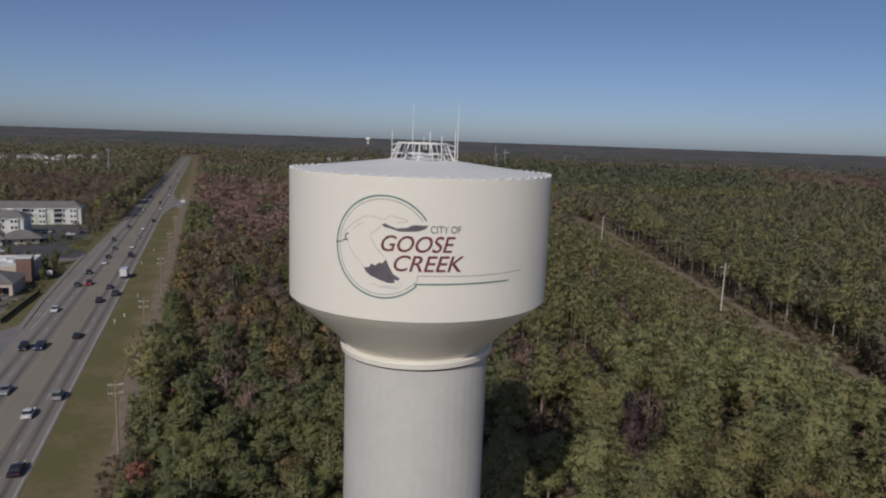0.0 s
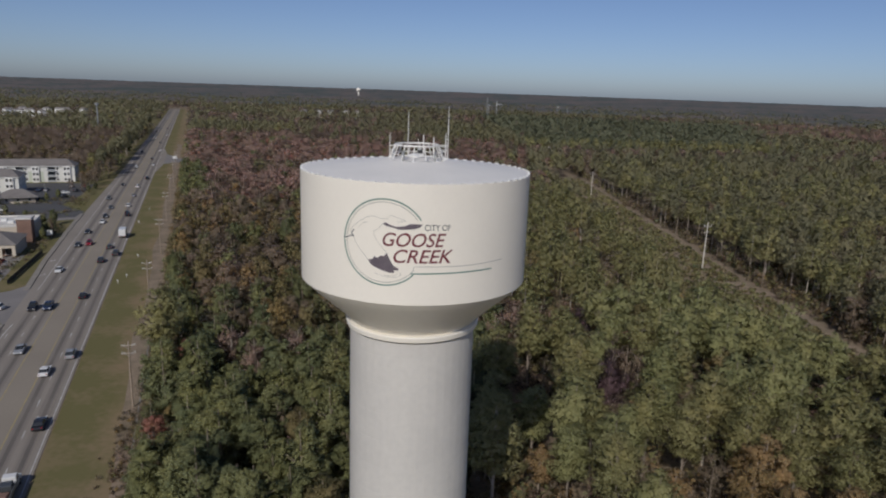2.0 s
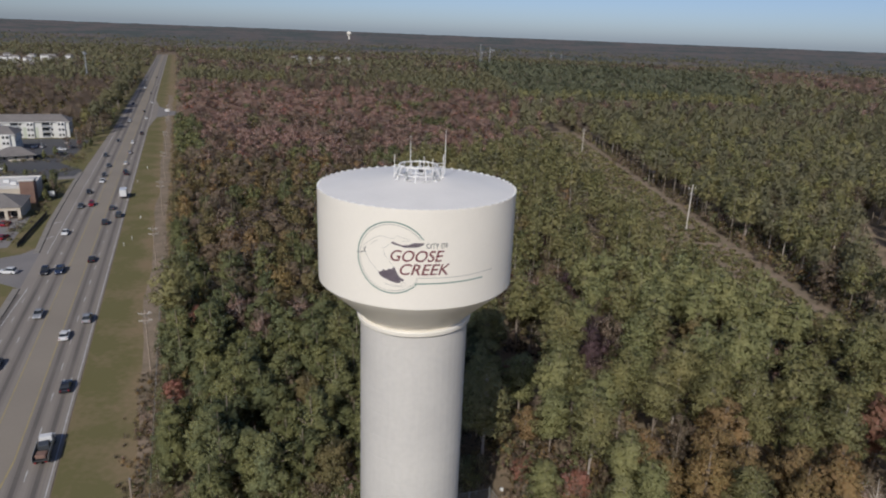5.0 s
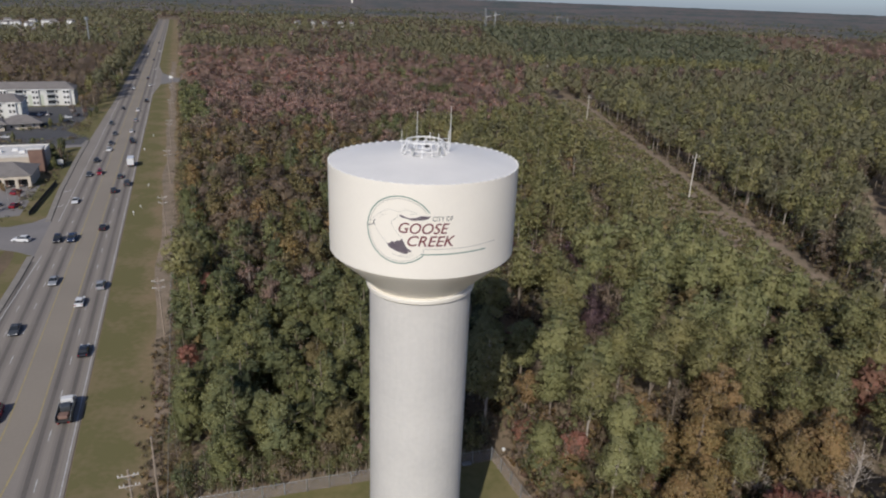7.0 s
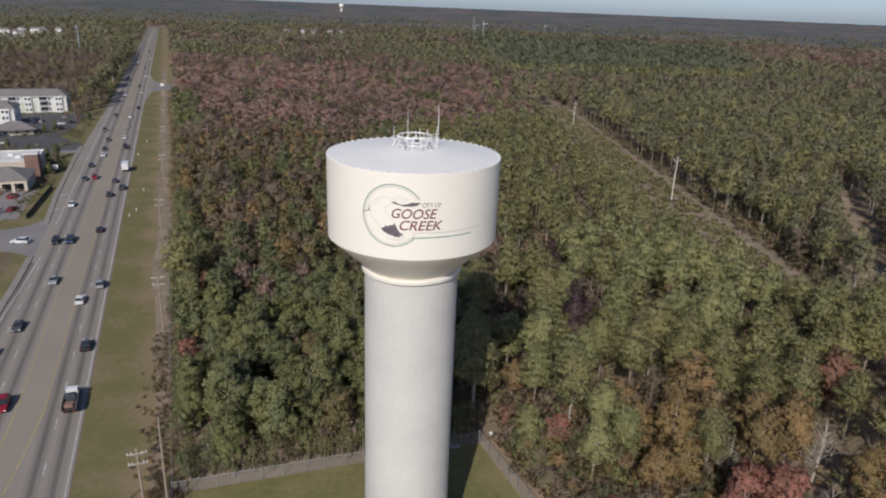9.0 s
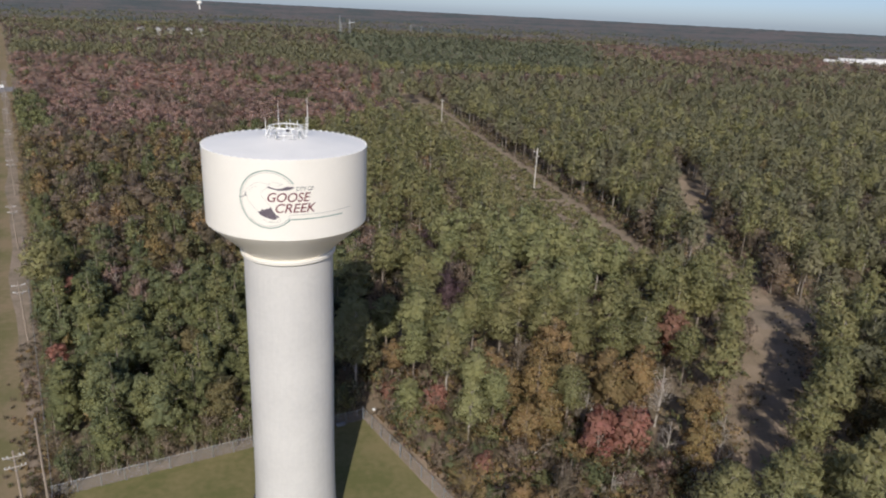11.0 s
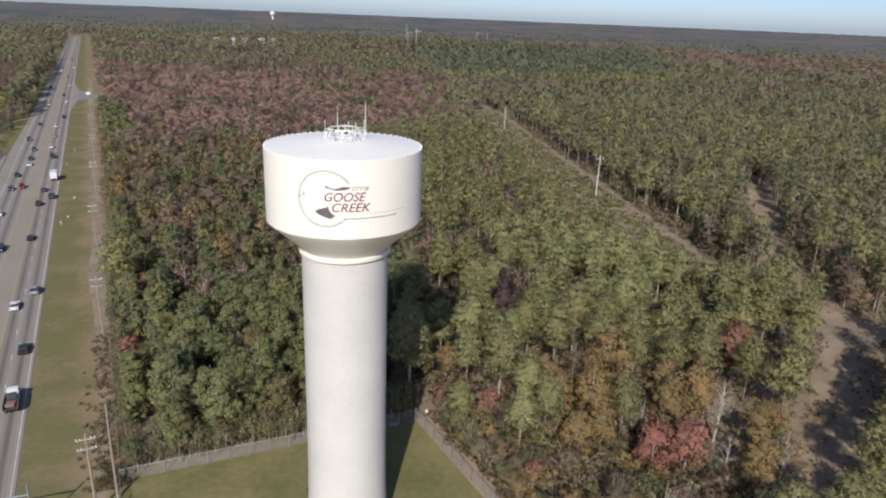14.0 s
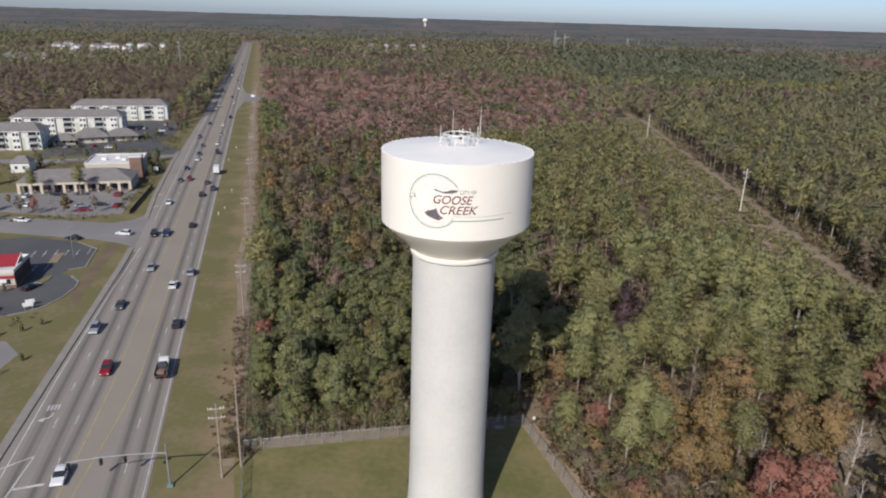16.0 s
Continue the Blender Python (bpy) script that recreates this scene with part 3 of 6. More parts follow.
def water_tower():
    base = tagged(empty("water_tower", Matrix.Translation((TX, TY, 0))), "tall white water tower with a round tank on a fluted column", "water tower")
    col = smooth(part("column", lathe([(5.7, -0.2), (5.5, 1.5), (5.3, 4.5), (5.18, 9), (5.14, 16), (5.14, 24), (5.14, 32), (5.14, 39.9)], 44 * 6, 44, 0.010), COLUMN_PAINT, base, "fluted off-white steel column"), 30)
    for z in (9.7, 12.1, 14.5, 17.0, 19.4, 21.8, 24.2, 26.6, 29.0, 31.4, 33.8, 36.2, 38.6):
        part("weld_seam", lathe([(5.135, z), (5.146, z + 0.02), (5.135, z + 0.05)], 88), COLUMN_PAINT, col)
    smooth(part("collar", lathe([(4.9, 40.06), (5.36, 40.06), (5.42, 40.10), (5.48, 40.46), (5.43, 40.54), (5.0, 40.56)], 128), PAINT, base, "bright white flared collar ring"), 30)
    smooth(part("cone", lathe([(5.05, 40.5), (5.5, 41.0), (6.4, 41.85), (7.4, 42.75), (8.3, 43.55), (8.75, 44.0), (8.94, TANK_LOW - 0.02)], 128), PAINT, base, "white conical underside of the tank"), 30)
    tank = smooth(part("tank", lathe([(8.9, TANK_LOW - 0.02), (9.0, TANK_LOW), (9.0, 46), (9.0, 48), (9.0, 50), (9.0, RIM - 0.05), (8.96, RIM)], 160), PAINT, base, "cream-white cylindrical tank shell with painted emblem"), 30)
    roof = smooth(part("roof", lathe([(8.96, RIM), (7.0, RIM + 0.22), (4.0, RIM + 0.56), (2.2, RIM + 0.78), (0.6, RIM + 0.95), (0.02, RIM + 0.97)], 96), ROOF_PAINT, base, "pale grey-white low conical roof"), 30)
    lug = box((0.16, 0.34, 0.09), (0, 0, 0), bevel=0.02)
    lug_mesh = bpy.data.meshes.new("rim_lug")
    lug.to_mesh(lug_mesh)
    lug.free()
    lug_mesh.materials.append(STEEL_WHITE)
    for i in range(64):
        k = 360 * i / 64
        ob = new("rim_lug", lug_mesh)
        ob.parent = roof
        ob.matrix_basis = pose(8.93 * math.cos(radians(k)), 8.93 * math.sin(radians(k)), RIM + 0.05, 0, 0, k)

    # emblem: plain painted shapes and words
    cx, cz = arc(-11.6), 48.64
    ring = [(cx + 3.0 * math.cos(radians(k)), cz + 3.0 * math.sin(radians(k))) for k in np.linspace(33, 313, 90)]
    thick = stroke(ring, 0.10, 0.012)
    stroke(dense([(cx + 3.0 * math.cos(radians(313)), cz + 3.0 * math.sin(radians(313))), (arc(0.5), 46.55), (arc(39.6), 46.58)]), 0.10, 0.014, thick)
    part("emblem_ring", thick, GREEN_PAINT, tank, "green painted ring and underline")
    ring = [(cx + 2.8 * math.cos(radians(k)), cz + 2.8 * math.sin(radians(k))) for k in np.linspace(35, 318, 90)]
    thin = stroke(ring, 0.05, 0.012)
    stroke(dense([(cx + 2.8 * math.cos(radians(318)), cz + 2.8 * math.sin(radians(318))), (arc(1.6), 47.05), (arc(25), 47.03), (arc(46.8), 47.1)]), 0.05, 0.014, thin)
    part("emblem_line", thin, GREY_PAINT, tank, "thin grey-green inner line")
    part("emblem_patch", patch([(arc(a + 0.4), z - 0.08) for a, z in ((-12.6, 50.03), (-11.3, 50.14), (-9.6, 50.0), (-6.8, 49.86), (-3.0, 49.93), (-0.5, 50.1), (4.9, 50.08), (3.6, 49.88), (1.2, 49.74), (-2.4, 49.70), (-5.6, 49.68), (-8.6, 49.82), (-11.2, 49.9))], 0.012), PURPLE_PAINT, tank, "slate-purple painted sliver")
    part("emblem_patch", patch([(arc(a + 0.4), z - 0.08) for a, z in ((-19.2, 47.45), (-17.2, 47.5), (-16.3, 47.72), (-14.8, 47.62), (-13.3, 47.8), (-12.0, 47.78), (-10.6, 48.02), (-9.4, 47.6), (-7.6, 47.15), (-5.2, 46.95), (-5.9, 46.8), (-7.4, 46.85), (-7.0, 46.65), (-9.6, 46.63), (-13.2, 46.8), (-16.6, 47.0), (-18.4, 47.2))], 0.012), PURPLE_PAINT, tank, "slate-purple painted ragged patch")
    lines = bmesh.new()
    for pts in (((-29.5, 49.2), (-24, 50.0), (-18, 50.5), (-12, 50.35), (-9.2, 50.6), (-7.0, 50.52), (-2.6, 50.3), (-6.5, 50.2)), ((-26.4, 48.9), (-24.2, 48.3), (-21.5, 47.85), (-19.2, 47.45)), ((-16.6, 49.6), (-16.2, 49.1), (-13.4, 48.5), (-10.6, 48.02)), ((-16.0, 49.5), (-14.2, 49.75), (-12.6, 50.0)), ((-24.0, 49.6), (-21.8, 49.95), (-19.4, 50.05)), ((-16.0, 46.55), (-11.5, 46.35), (-6.0, 46.35), (-4.4, 46.6), (-6.0, 46.75)), ((-12.0, 46.45), (-7.5, 46.42), (-5.8, 46.62))):
        stroke(curve_through([(arc(a + 0.4), z - 0.08) for a, z in pts]), 0.028, 0.012, lines)
    part("emblem_line", lines, GREY_PAINT, tank, "thin grey curved lines")
    hook = stroke(curve_through([(arc(a + 0.4), z - 0.08) for a, z in ((-31.8, 48.82), (-29.5, 48.85), (-27.6, 49.0), (-26.2, 48.95))]), 0.07, 0.014)
    stroke(curve_through([(arc(a + 0.4), z - 0.08) for a, z in ((-26.2, 49.4), (-27.3, 49.25), (-27.0, 49.05), (-26.2, 48.95))]), 0.09, 0.015, hook)
    part("emblem_line", hook, DARK_LETTER, tank, "dark curled mark")
    part("lettering", word("CITY OF", arc(6.1), arc(17.5), 49.56, 49.99, 0.0, 0.006, 0.014), DARK_LETTER, tank, "dark grey capitals CITY OF")
    part("lettering", word("GOOSE", arc(-12.2), arc(15.6), 48.42, 49.38, 0.28, 0.009, 0.014), RED_PAINT, tank, "dark red slanted capitals GOOSE")
    part("lettering", word("CREEK", arc(-7.3), arc(19.1), 47.28, 48.24, 0.28, 0.009, 0.014), RED_PAINT, tank, "dark red slanted capitals CREEK")
    # small fittings low on the column
    part("vent_box", box((0.35, 0.5, 0.5), (-5.35, 0.2, 5.1), 0, bevel=0.04), DARK, base, "small dark box on the column")
    part("riser_pipe", tube([(-5.3, -1.2, 0.5), (-5.3, -1.2, 3.4), (-5.05, -1.2, 3.7)], 0.07, 8), GALV, base, "grey riser pipe")
    return base


water_tower()


def antenna_crown():
    """The ring frame with masts that stands on the tank's roof."""
    z0 = RIM + 0.74
    base = tagged(empty("antenna_frame", Matrix.Translation((TX + 0.05, TY, z0))), "white steel ring frame with antennas on the tank roof", "antenna frame")
    top = 1.15
    for r, z, w, name in ((1.72, top, 0.07, "top_ring"), (1.95, 0.45, 0.04, "middle_ring")):
        ks = [2 * math.pi * i / 32 for i in range(33)]
        part(name, tube([(r * math.cos(k), r * math.sin(k), z) for k in ks], w, 6), STEEL_WHITE, base)
    for i in range(14):
        k = 2 * math.pi * (i + 0.3) / 14
        part("leg", tube([(2.25 * math.cos(k), 2.25 * math.sin(k), -0.06), (1.72 * math.cos(k), 1.72 * math.sin(k), top)], 0.042, 6), STEEL_WHITE, base)
        if i % 2 == 0:
            part("foot", box((0.32, 0.22, 0.12), (2.28 * math.cos(k), 2.28 * math.sin(k), 0.0), math.degrees(k), bevel=0.02), STEEL_WHITE, base)
        if i % 3 == 0:
            part("panel_antenna", box((0.12, 0.26, 0.75), (2.0 * math.cos(k), 2.0 * math.sin(k), 0.42), math.degrees(k), bevel=0.03), GALV, base, "grey panel antenna")
    for x, y, h, r in ((-2.15, 0.1, 2.0, 0.035), (-0.75, 0.7, 3.75, 0.032), (0.5, -0.3, 2.0, 0.05), (1.3, 0.4, 1.75, 0.05), (2.25, 0.2, 2.1, 0.05), (2.45, 2.0, 4.1, 0.042), (0.05, 0.5, 1.6, 0.03)):
        mast = part("mast", tube([(x, y, -0.04), (x, y, h * 0.55), (x, y, h)], [r * 0.9, r * 0.8, r * (0.6 if h < 3 else 0.36)], 6), STEEL_WHITE, base, "pale antenna mast")
        if abs(x) > 1.8:
            d = Vector((x, y, 0)).normalized()
            part("bracket", tube([(x, y, 0.6), (d.x * 1.85, d.y * 1.85, 0.75)], 0.03, 5), STEEL_WHITE, base)
            part("bracket", tube([(x, y, 1.0), (d.x * 1.75, d.y * 1.75, 1.1)], 0.03, 5), STEEL_WHITE, base)
    part("equipment_box", box((0.5, 0.4, 0.6), (0.3, 0.2, 0.42), 15, bevel=0.03), DARK, base, "dark equipment box")
    part("hatch_cover", lathe([(0.62, -0.1), (0.62, 0.35), (0.5, 0.45), (0.02, 0.5)], 20), STEEL_WHITE, base, "round white roof vent")
    pts = [(2.2 * math.cos(k), 2.2 * math.sin(k), 0.03 + 0.02 * math.sin(9 * k)) for k in np.linspace(3.5, 5.9, 24)]
    part("cable", tube(pts, 0.03, 5), DARK, base, "black cable")


antenna_crown()


# ---- woodland ----
def cards(rng, blobs, n, size, twiggy=False, ruffle=0.9, slim=False, tint=0.5, up=0.2):
    """n small leaf clumps, each an uneven three-cornered scrap, over the skin of a set of blobs (x, y, z, rx, rz).
    Rows: place, the way the foliage faces, tint."""
    b = np.asarray(blobs, dtype=float)
    weight = b[:, 3] * np.sqrt(b[:, 3] * b[:, 4])
    pick = rng.choice(len(b), n, p=weight / weight.sum())
    d = rng.normal(size=(n, 3))
    d[:, 2] += 0.35
    d /= np.linalg.norm(d, axis=1)[:, None]
    r = np.stack([b[pick, 3], b[pick, 3], b[pick, 4]], 1) * (rng.uniform(0.2, 1.1, (n, 1)) if twiggy else rng.uniform(0.3, 1.0, (n, 1)) ** 0.5 * 1.1)
    c = b[pick, :3] + d * r
    nrm = d + rng.normal(scale=ruffle, size=(n, 3))
    nrm /= np.linalg.norm(nrm, axis=1)[:, None]
    t = np.cross(nrm, rng.normal(size=(n, 3)))
    if twiggy:
        t = d * 0.6 + rng.normal(scale=0.4, size=(n, 3)) + (0, 0, 0.8)
        nrm = np.cross(t, rng.normal(size=(n, 3)))
        nrm /= np.linalg.norm(nrm, axis=1)[:, None]
    t /= np.linalg.norm(t, axis=1)[:, None]
    w = np.cross(nrm, t)
    sz = size * rng.uniform(0.6, 1.4, (n, 1))
    lx, wx = (1.5, 0.42) if twiggy else (1.5, 0.56) if slim else (1.0, 1.0)
    v = np.empty((n, 3, 7))
    for i, (p, q) in enumerate(((-0.62, -0.6), (0.75, -0.32), (-0.1, 0.8))):
        jit = rng.uniform(0.6, 1.2, (n, 2))
        v[:, i, :3] = c + t * sz * lx * p * jit[:, :1] + w * sz * wx * q * jit[:, 1:]
    # foliage faces outwards from its clump and from the crown as a whole
    mid = (b[:, :3] * weight[:, None]).sum(0) / weight.sum()
    span = np.maximum(np.abs(b[:, :3] - mid).max(0), b[:, 3].max())
    out = (c - mid) / span
    out /= np.maximum(np.linalg.norm(out, axis=1)[:, None], 0.3)
    face = d * 0.35 + out * 0.6 + (0, 0, up) + rng.normal(scale=0.2, size=(n, 3))
    face /= np.linalg.norm(face, axis=1)[:, None]
    v[:, :, 3:6] = face[:, None]
    flip = ((np.cross(v[:, 1, :3] - v[:, 0, :3], v[:, 2, :3] - v[:, 0, :3]) * face).sum(1) < 0)
    v[flip, 1], v[flip, 2] = v[flip, 2].copy(), v[flip, 1].copy()
    v[:, :, 6] = (tint + rng.normal(scale=0.16, size=len(b))[pick] + rng.normal(scale=0.13, size=n))[:, None]
    return v.reshape(-1, 7)


def moved(x, y, z, tint=0.0):
    return np.array([x, y, z, 0, 0, 0, tint])


def leaf_mesh(name, v, faces, mats, index=None):
    """A mesh of leaf clumps from rows of place, facing and tint."""
    me = mesh_np(name, v[:, :3], faces, mats, index)
    me.attributes.new("custom_normal", "FLOAT_VECTOR", "POINT").data.foreach_set("vector", np.asarray(v[:, 3:6], dtype=np.float32).ravel())
    me.attributes.new("tint", "FLOAT", "POINT").data.foreach_set("value", np.asarray(v[:, 6], dtype=np.float32))
    return me


def crown_blobs(rng, kind, h):
    """A few large masses with lesser ones standing out of them."""
    out = []
    if kind == "pine":
        # whorls of branches, each ending in a flattish plume of needles
        top = rng.uniform(0.9, 1.12)
        for i in range(12):
            f = i / 11
            reach = h * 0.19 * np.interp(f, (0, 0.2, 0.5, 0.8, 1), (0.6, 1.0, 0.92, 0.58, 0.1))
            turn = rng.uniform(0, 6.283)
            n = 5 if f < 0.75 else 4 if f < 0.95 else 1
            for j in range(n):
                if rng.random() < 0.2:
                    continue
                k = turn + 6.283 * (j + rng.uniform(-0.3, 0.3)) / n
                rad = reach * rng.uniform(0.55, 1.08)
                z = h * (0.48 + 0.48 * f * (0.94 + 0.06 * top)) + rng.normal(scale=0.012) * h
                r = h * rng.uniform(0.058, 0.084) * (1 - 0.3 * f)
                out.append((rad * math.cos(k), rad * math.sin(k), z, r, r * 0.5))
                if rad > 0.09 * h:
                    out.append((rad * 0.45 * math.cos(k), rad * 0.45 * math.sin(k), z + 0.008 * h, r * 0.85, r * 0.5))
        return out
    if kind == "oak":
        mid, rx, rz, n, small = 0.50, 0.205, 0.41, 74, (0.036, 0.068)
    else:
        mid, rx, rz, n, small = 0.57, 0.19, 0.35, 40, (0.042, 0.078)
    lean = rng.normal(scale=0.02, size=2) * h
    out.append((lean[0], lean[1], h * mid, h * rx * 0.66, h * rz * 0.8))
    for i in range(n):
        d = rng.normal(size=3)
        d /= np.linalg.norm(d)
        r = h * rng.uniform(*small)
        s_ = rng.uniform(0.6, 1.12)
        out.append((d[0] * h * rx * s_ + lean[0], d[1] * h * rx * s_ + lean[1], h * (mid + d[2] * rz * s_ * 0.95), r, r * 0.85))
    return out


def trunk_np(rng, h, r, sides=5, bend=0.25):
    """A tapered trunk as quads; returns verts, faces."""
    zs = np.array([-0.3, 0.35 * h, 0.7 * h, h])
    rs = r * np.array([1.15, 0.85, 0.55, 0.15])
    off = np.cumsum(np.vstack([[0, 0], rng.normal(scale=bend, size=(3, 2))]), 0)
    k = np.linspace(0, 2 * np.pi, sides + 1)[:-1]
    v = np.concatenate([np.stack([off[i, 0] + rs[i] * np.cos(k), off[i, 1] + rs[i] * np.sin(k), np.full(sides, zs[i])], 1) for i in range(4)])
    f = [(i * sides + j, i * sides + (j + 1) % sides, (i + 1) * sides + (j + 1) % sides, (i + 1) * sides + j) for i in range(3) for j in range(sides)]
    return v, np.array(f), off


def limbs_bm(rng, h, blobs, r, twigs):
    """Limbs from the trunk to the crown's blobs, with finer twigs."""
    bm = bmesh.new()
    for x, y, z, sx, sz in blobs[1:: 3 if not twigs else 2]:
        z0 = max(0.25 * h, z - 0.16 * h)
        mid = Vector((x * 0.45, y * 0.45, (z0 + z) / 2 + 0.02 * h))
        tube([(0, 0, z0), mid, (x, y, z)], [r * 0.32, r * 0.2, r * 0.08], 4, bm)
        for _ in range(twigs):
            d = Vector(rng.normal(size=3)) + Vector((x, y, 0)).normalized() * 0.8 + Vector((0, 0, 0.9))
            p0 = Vector((x, y, z)) * rng.uniform(0.75, 1.0)
            d = d.normalized() * sx * rng.uniform(1.0, 2.0)
            tube([p0, p0 + d * 0.5 + Vector((0, 0, 0.1)), p0 + d], [r * 0.13, r * 0.09, r * 0.03], 3, bm)
    return bm


SPECIES = {  # crown form, leaf material, height, leaf clumps near, clump size, trunk radius, twigs, twiggy
    "pine": ("pine", PINE, 17.5, 3600, 0.42, 0.20, 0, False),
    "light_pine": ("pine", LIGHT_PINE, 16.5, 3600, 0.42, 0.19, 0, False),
    "oak": ("oak", OAK, 13.5, 4000, 0.43, 0.22, 0, False),
    "olive": ("mixed", OLIVE, 12.0, 2700, 0.40, 0.18, 1, False),
    "young_pine": ("pine", YOUNG_PINE, 12.0, 3300, 0.5, 0.12, 0, False),
    "dark_pine": ("pine", HAZED_PINE, 16.0, 2900, 0.46, 0.2, 0, False),
    "rust": ("mixed", RUST, 12.5, 2500, 0.41, 0.19, 1, False),
    "red": ("mixed", RED, 10.5, 1500, 0.42, 0.17, 1, False),
    "plum": ("mixed", PLUM, 12.0, 1700, 0.45, 0.14, 2, True),
    "brown": ("mixed", BROWN, 12.5, 800, 0.55, 0.16, 2, True),
    "pink": ("mixed", PINK, 13.5, 800, 0.6, 0.16, 2, True),
    "umber": ("mixed", UMBER, 12.5, 900, 0.5, 0.16, 2, True),
    "bare": ("mixed", BROWN, 10.5, 60, 0.4, 0.16, 8, True),
}
LABELS = {
    "pine": ("tall pine with olive-green needles on a bare trunk", "pine tree"),
    "light_pine": ("young pine with fresh light green needles", "pine tree"),
    "oak": ("leafy dark green broadleaf evergreen tree", "tree"),
    "olive": ("broadleaf tree with fading olive-brown leaves", "tree"),
    "dark_pine": ("pine with haze-dulled green needles on a bare trunk", "pine tree"),
    "young_pine": ("small fresh green plantation pine", "pine tree"),
    "rust": ("oak tree with yellow-brown autumn leaves", "oak tree"),
    "red": ("maple tree with dull red autumn leaves", "maple tree"),
    "plum": ("small tree with plum-coloured twiggy crown", "tree"),
    "brown": ("nearly leafless tree with brown twigs", "tree"),
    "pink": ("nearly leafless tree with reddish twigs", "tree"),
    "umber": ("leafless tree with dull brown twigs", "tree"),
    "bare": ("bare grey leafless tree with spreading limbs", "bare tree"),
}


def tree_template(kind, variant, count=1.0, large=1.0):
    rng = np.random.default_rng(100 + variant * 17 + len(kind) * 5 + ord(kind[0]))
    form, leaf, h, n, size, r, twigs, twiggy = SPECIES[kind]
    n, size = int(n * count), size * large
    blobs = crown_blobs(rng, form, h)
    tv, tf, _ = trunk_np(rng, h * 0.93, r, 7, 0.12)
    trunk = bpy.data.meshes.new("trunk")
    bm = limbs_bm(rng, h, blobs, r, twigs)
    ring = [bm.verts.new(q) for q in tv]
    for q in tf:
        bm.faces.new([ring[k] for k in q])
    bm.to_mesh(trunk)
    bm.free()
    trunk.materials.append(PALE_BARK if kind in ("bare", "pink") or ("pine" in kind and variant % 2) else BARK)
    crown = None
    if n:
        v = cards(rng, blobs, n, size, twiggy, slim=form == "pine", tint=0.5 + 0.16 * (variant - 1.5))
        crown = leaf_mesh("crown", v, np.arange(len(v)).reshape(-1, 3), [leaf])
    return trunk, crown


def plant(template, kind, x, y, turn, scale):
    ob = tagged(empty("pine_tree" if "pine" in kind else "tree", pose(x, y, 0.0, 0, 0, turn) @ Matrix.Diagonal((scale[0], scale[0], scale[1], 1))), *LABELS[kind], group="trees of the wood round the tower")
    for name, me in zip(("trunk", "crown"), template):
        if me:
            p = new(name, me)
            p.parent = ob
    return ob


def value_noise(x, y, sc, seed=0.0):
    return noise.noise(Vector((x / sc + seed, y / sc - seed, seed)))


def in_ribbon(x, y, pts, half):
    for (x0, y0), (x1, y1) in zip(pts, pts[1:]):
        dx, dy = x1 - x0, y1 - y0
        t = min(1, max(0, ((x - x0) * dx + (y - y0) * dy) / (dx * dx + dy * dy)))
        if math.hypot(x - x0 - t * dx, y - y0 - t * dy) < half:
            return True
    return False


TRACK = [(60, 36), (68, 46), (76, 54), (86, 64), (95, 77), (104, 90), (114, 106), (119, 125), (124, 146), (136, 176), (156, 208), (170, 240)]


def wooded(x, y):
    s, a = across(x, y)
    if a > 1580:
        return True
    if s < -49.5:
        return a > 458 if s > -126 else a > 425
    if s < -10.4 + 2.4 * min(1.0, max(0.0, (a - 140) / 60)):
        return False
    if s < -4 and 528 < a < 568:
        return False
    # compound lawn with the strip outside its fence
    if y < 59.0 + (x + 34.9) * 0.293 + 1.6 and x < 11.0:
        return False
    if x >= 11.0 and x < 13.6 + (72.1 - y) * 0.40 and y < 75.5:
        return False
    if in_ribbon(x, y, TRACK[:3], 4.6) or in_ribbon(x, y, TRACK[2:8], 7.0 + 2.6 * value_noise(x, y, 9)) or in_ribbon(x, y, TRACK[7:], 7.2 + 2.2 * value_noise(x, y, 9)):
        return False
    if in_ribbon(x, y, [(108, 100), (118, 101), (134, 101)], 8.0):
        return False
    if 73 + 2 * value_noise(x, y, 15) < x < 107 and 118 + 1.6 * max(0, 88 - x) < y < 470:
        return False
    return True


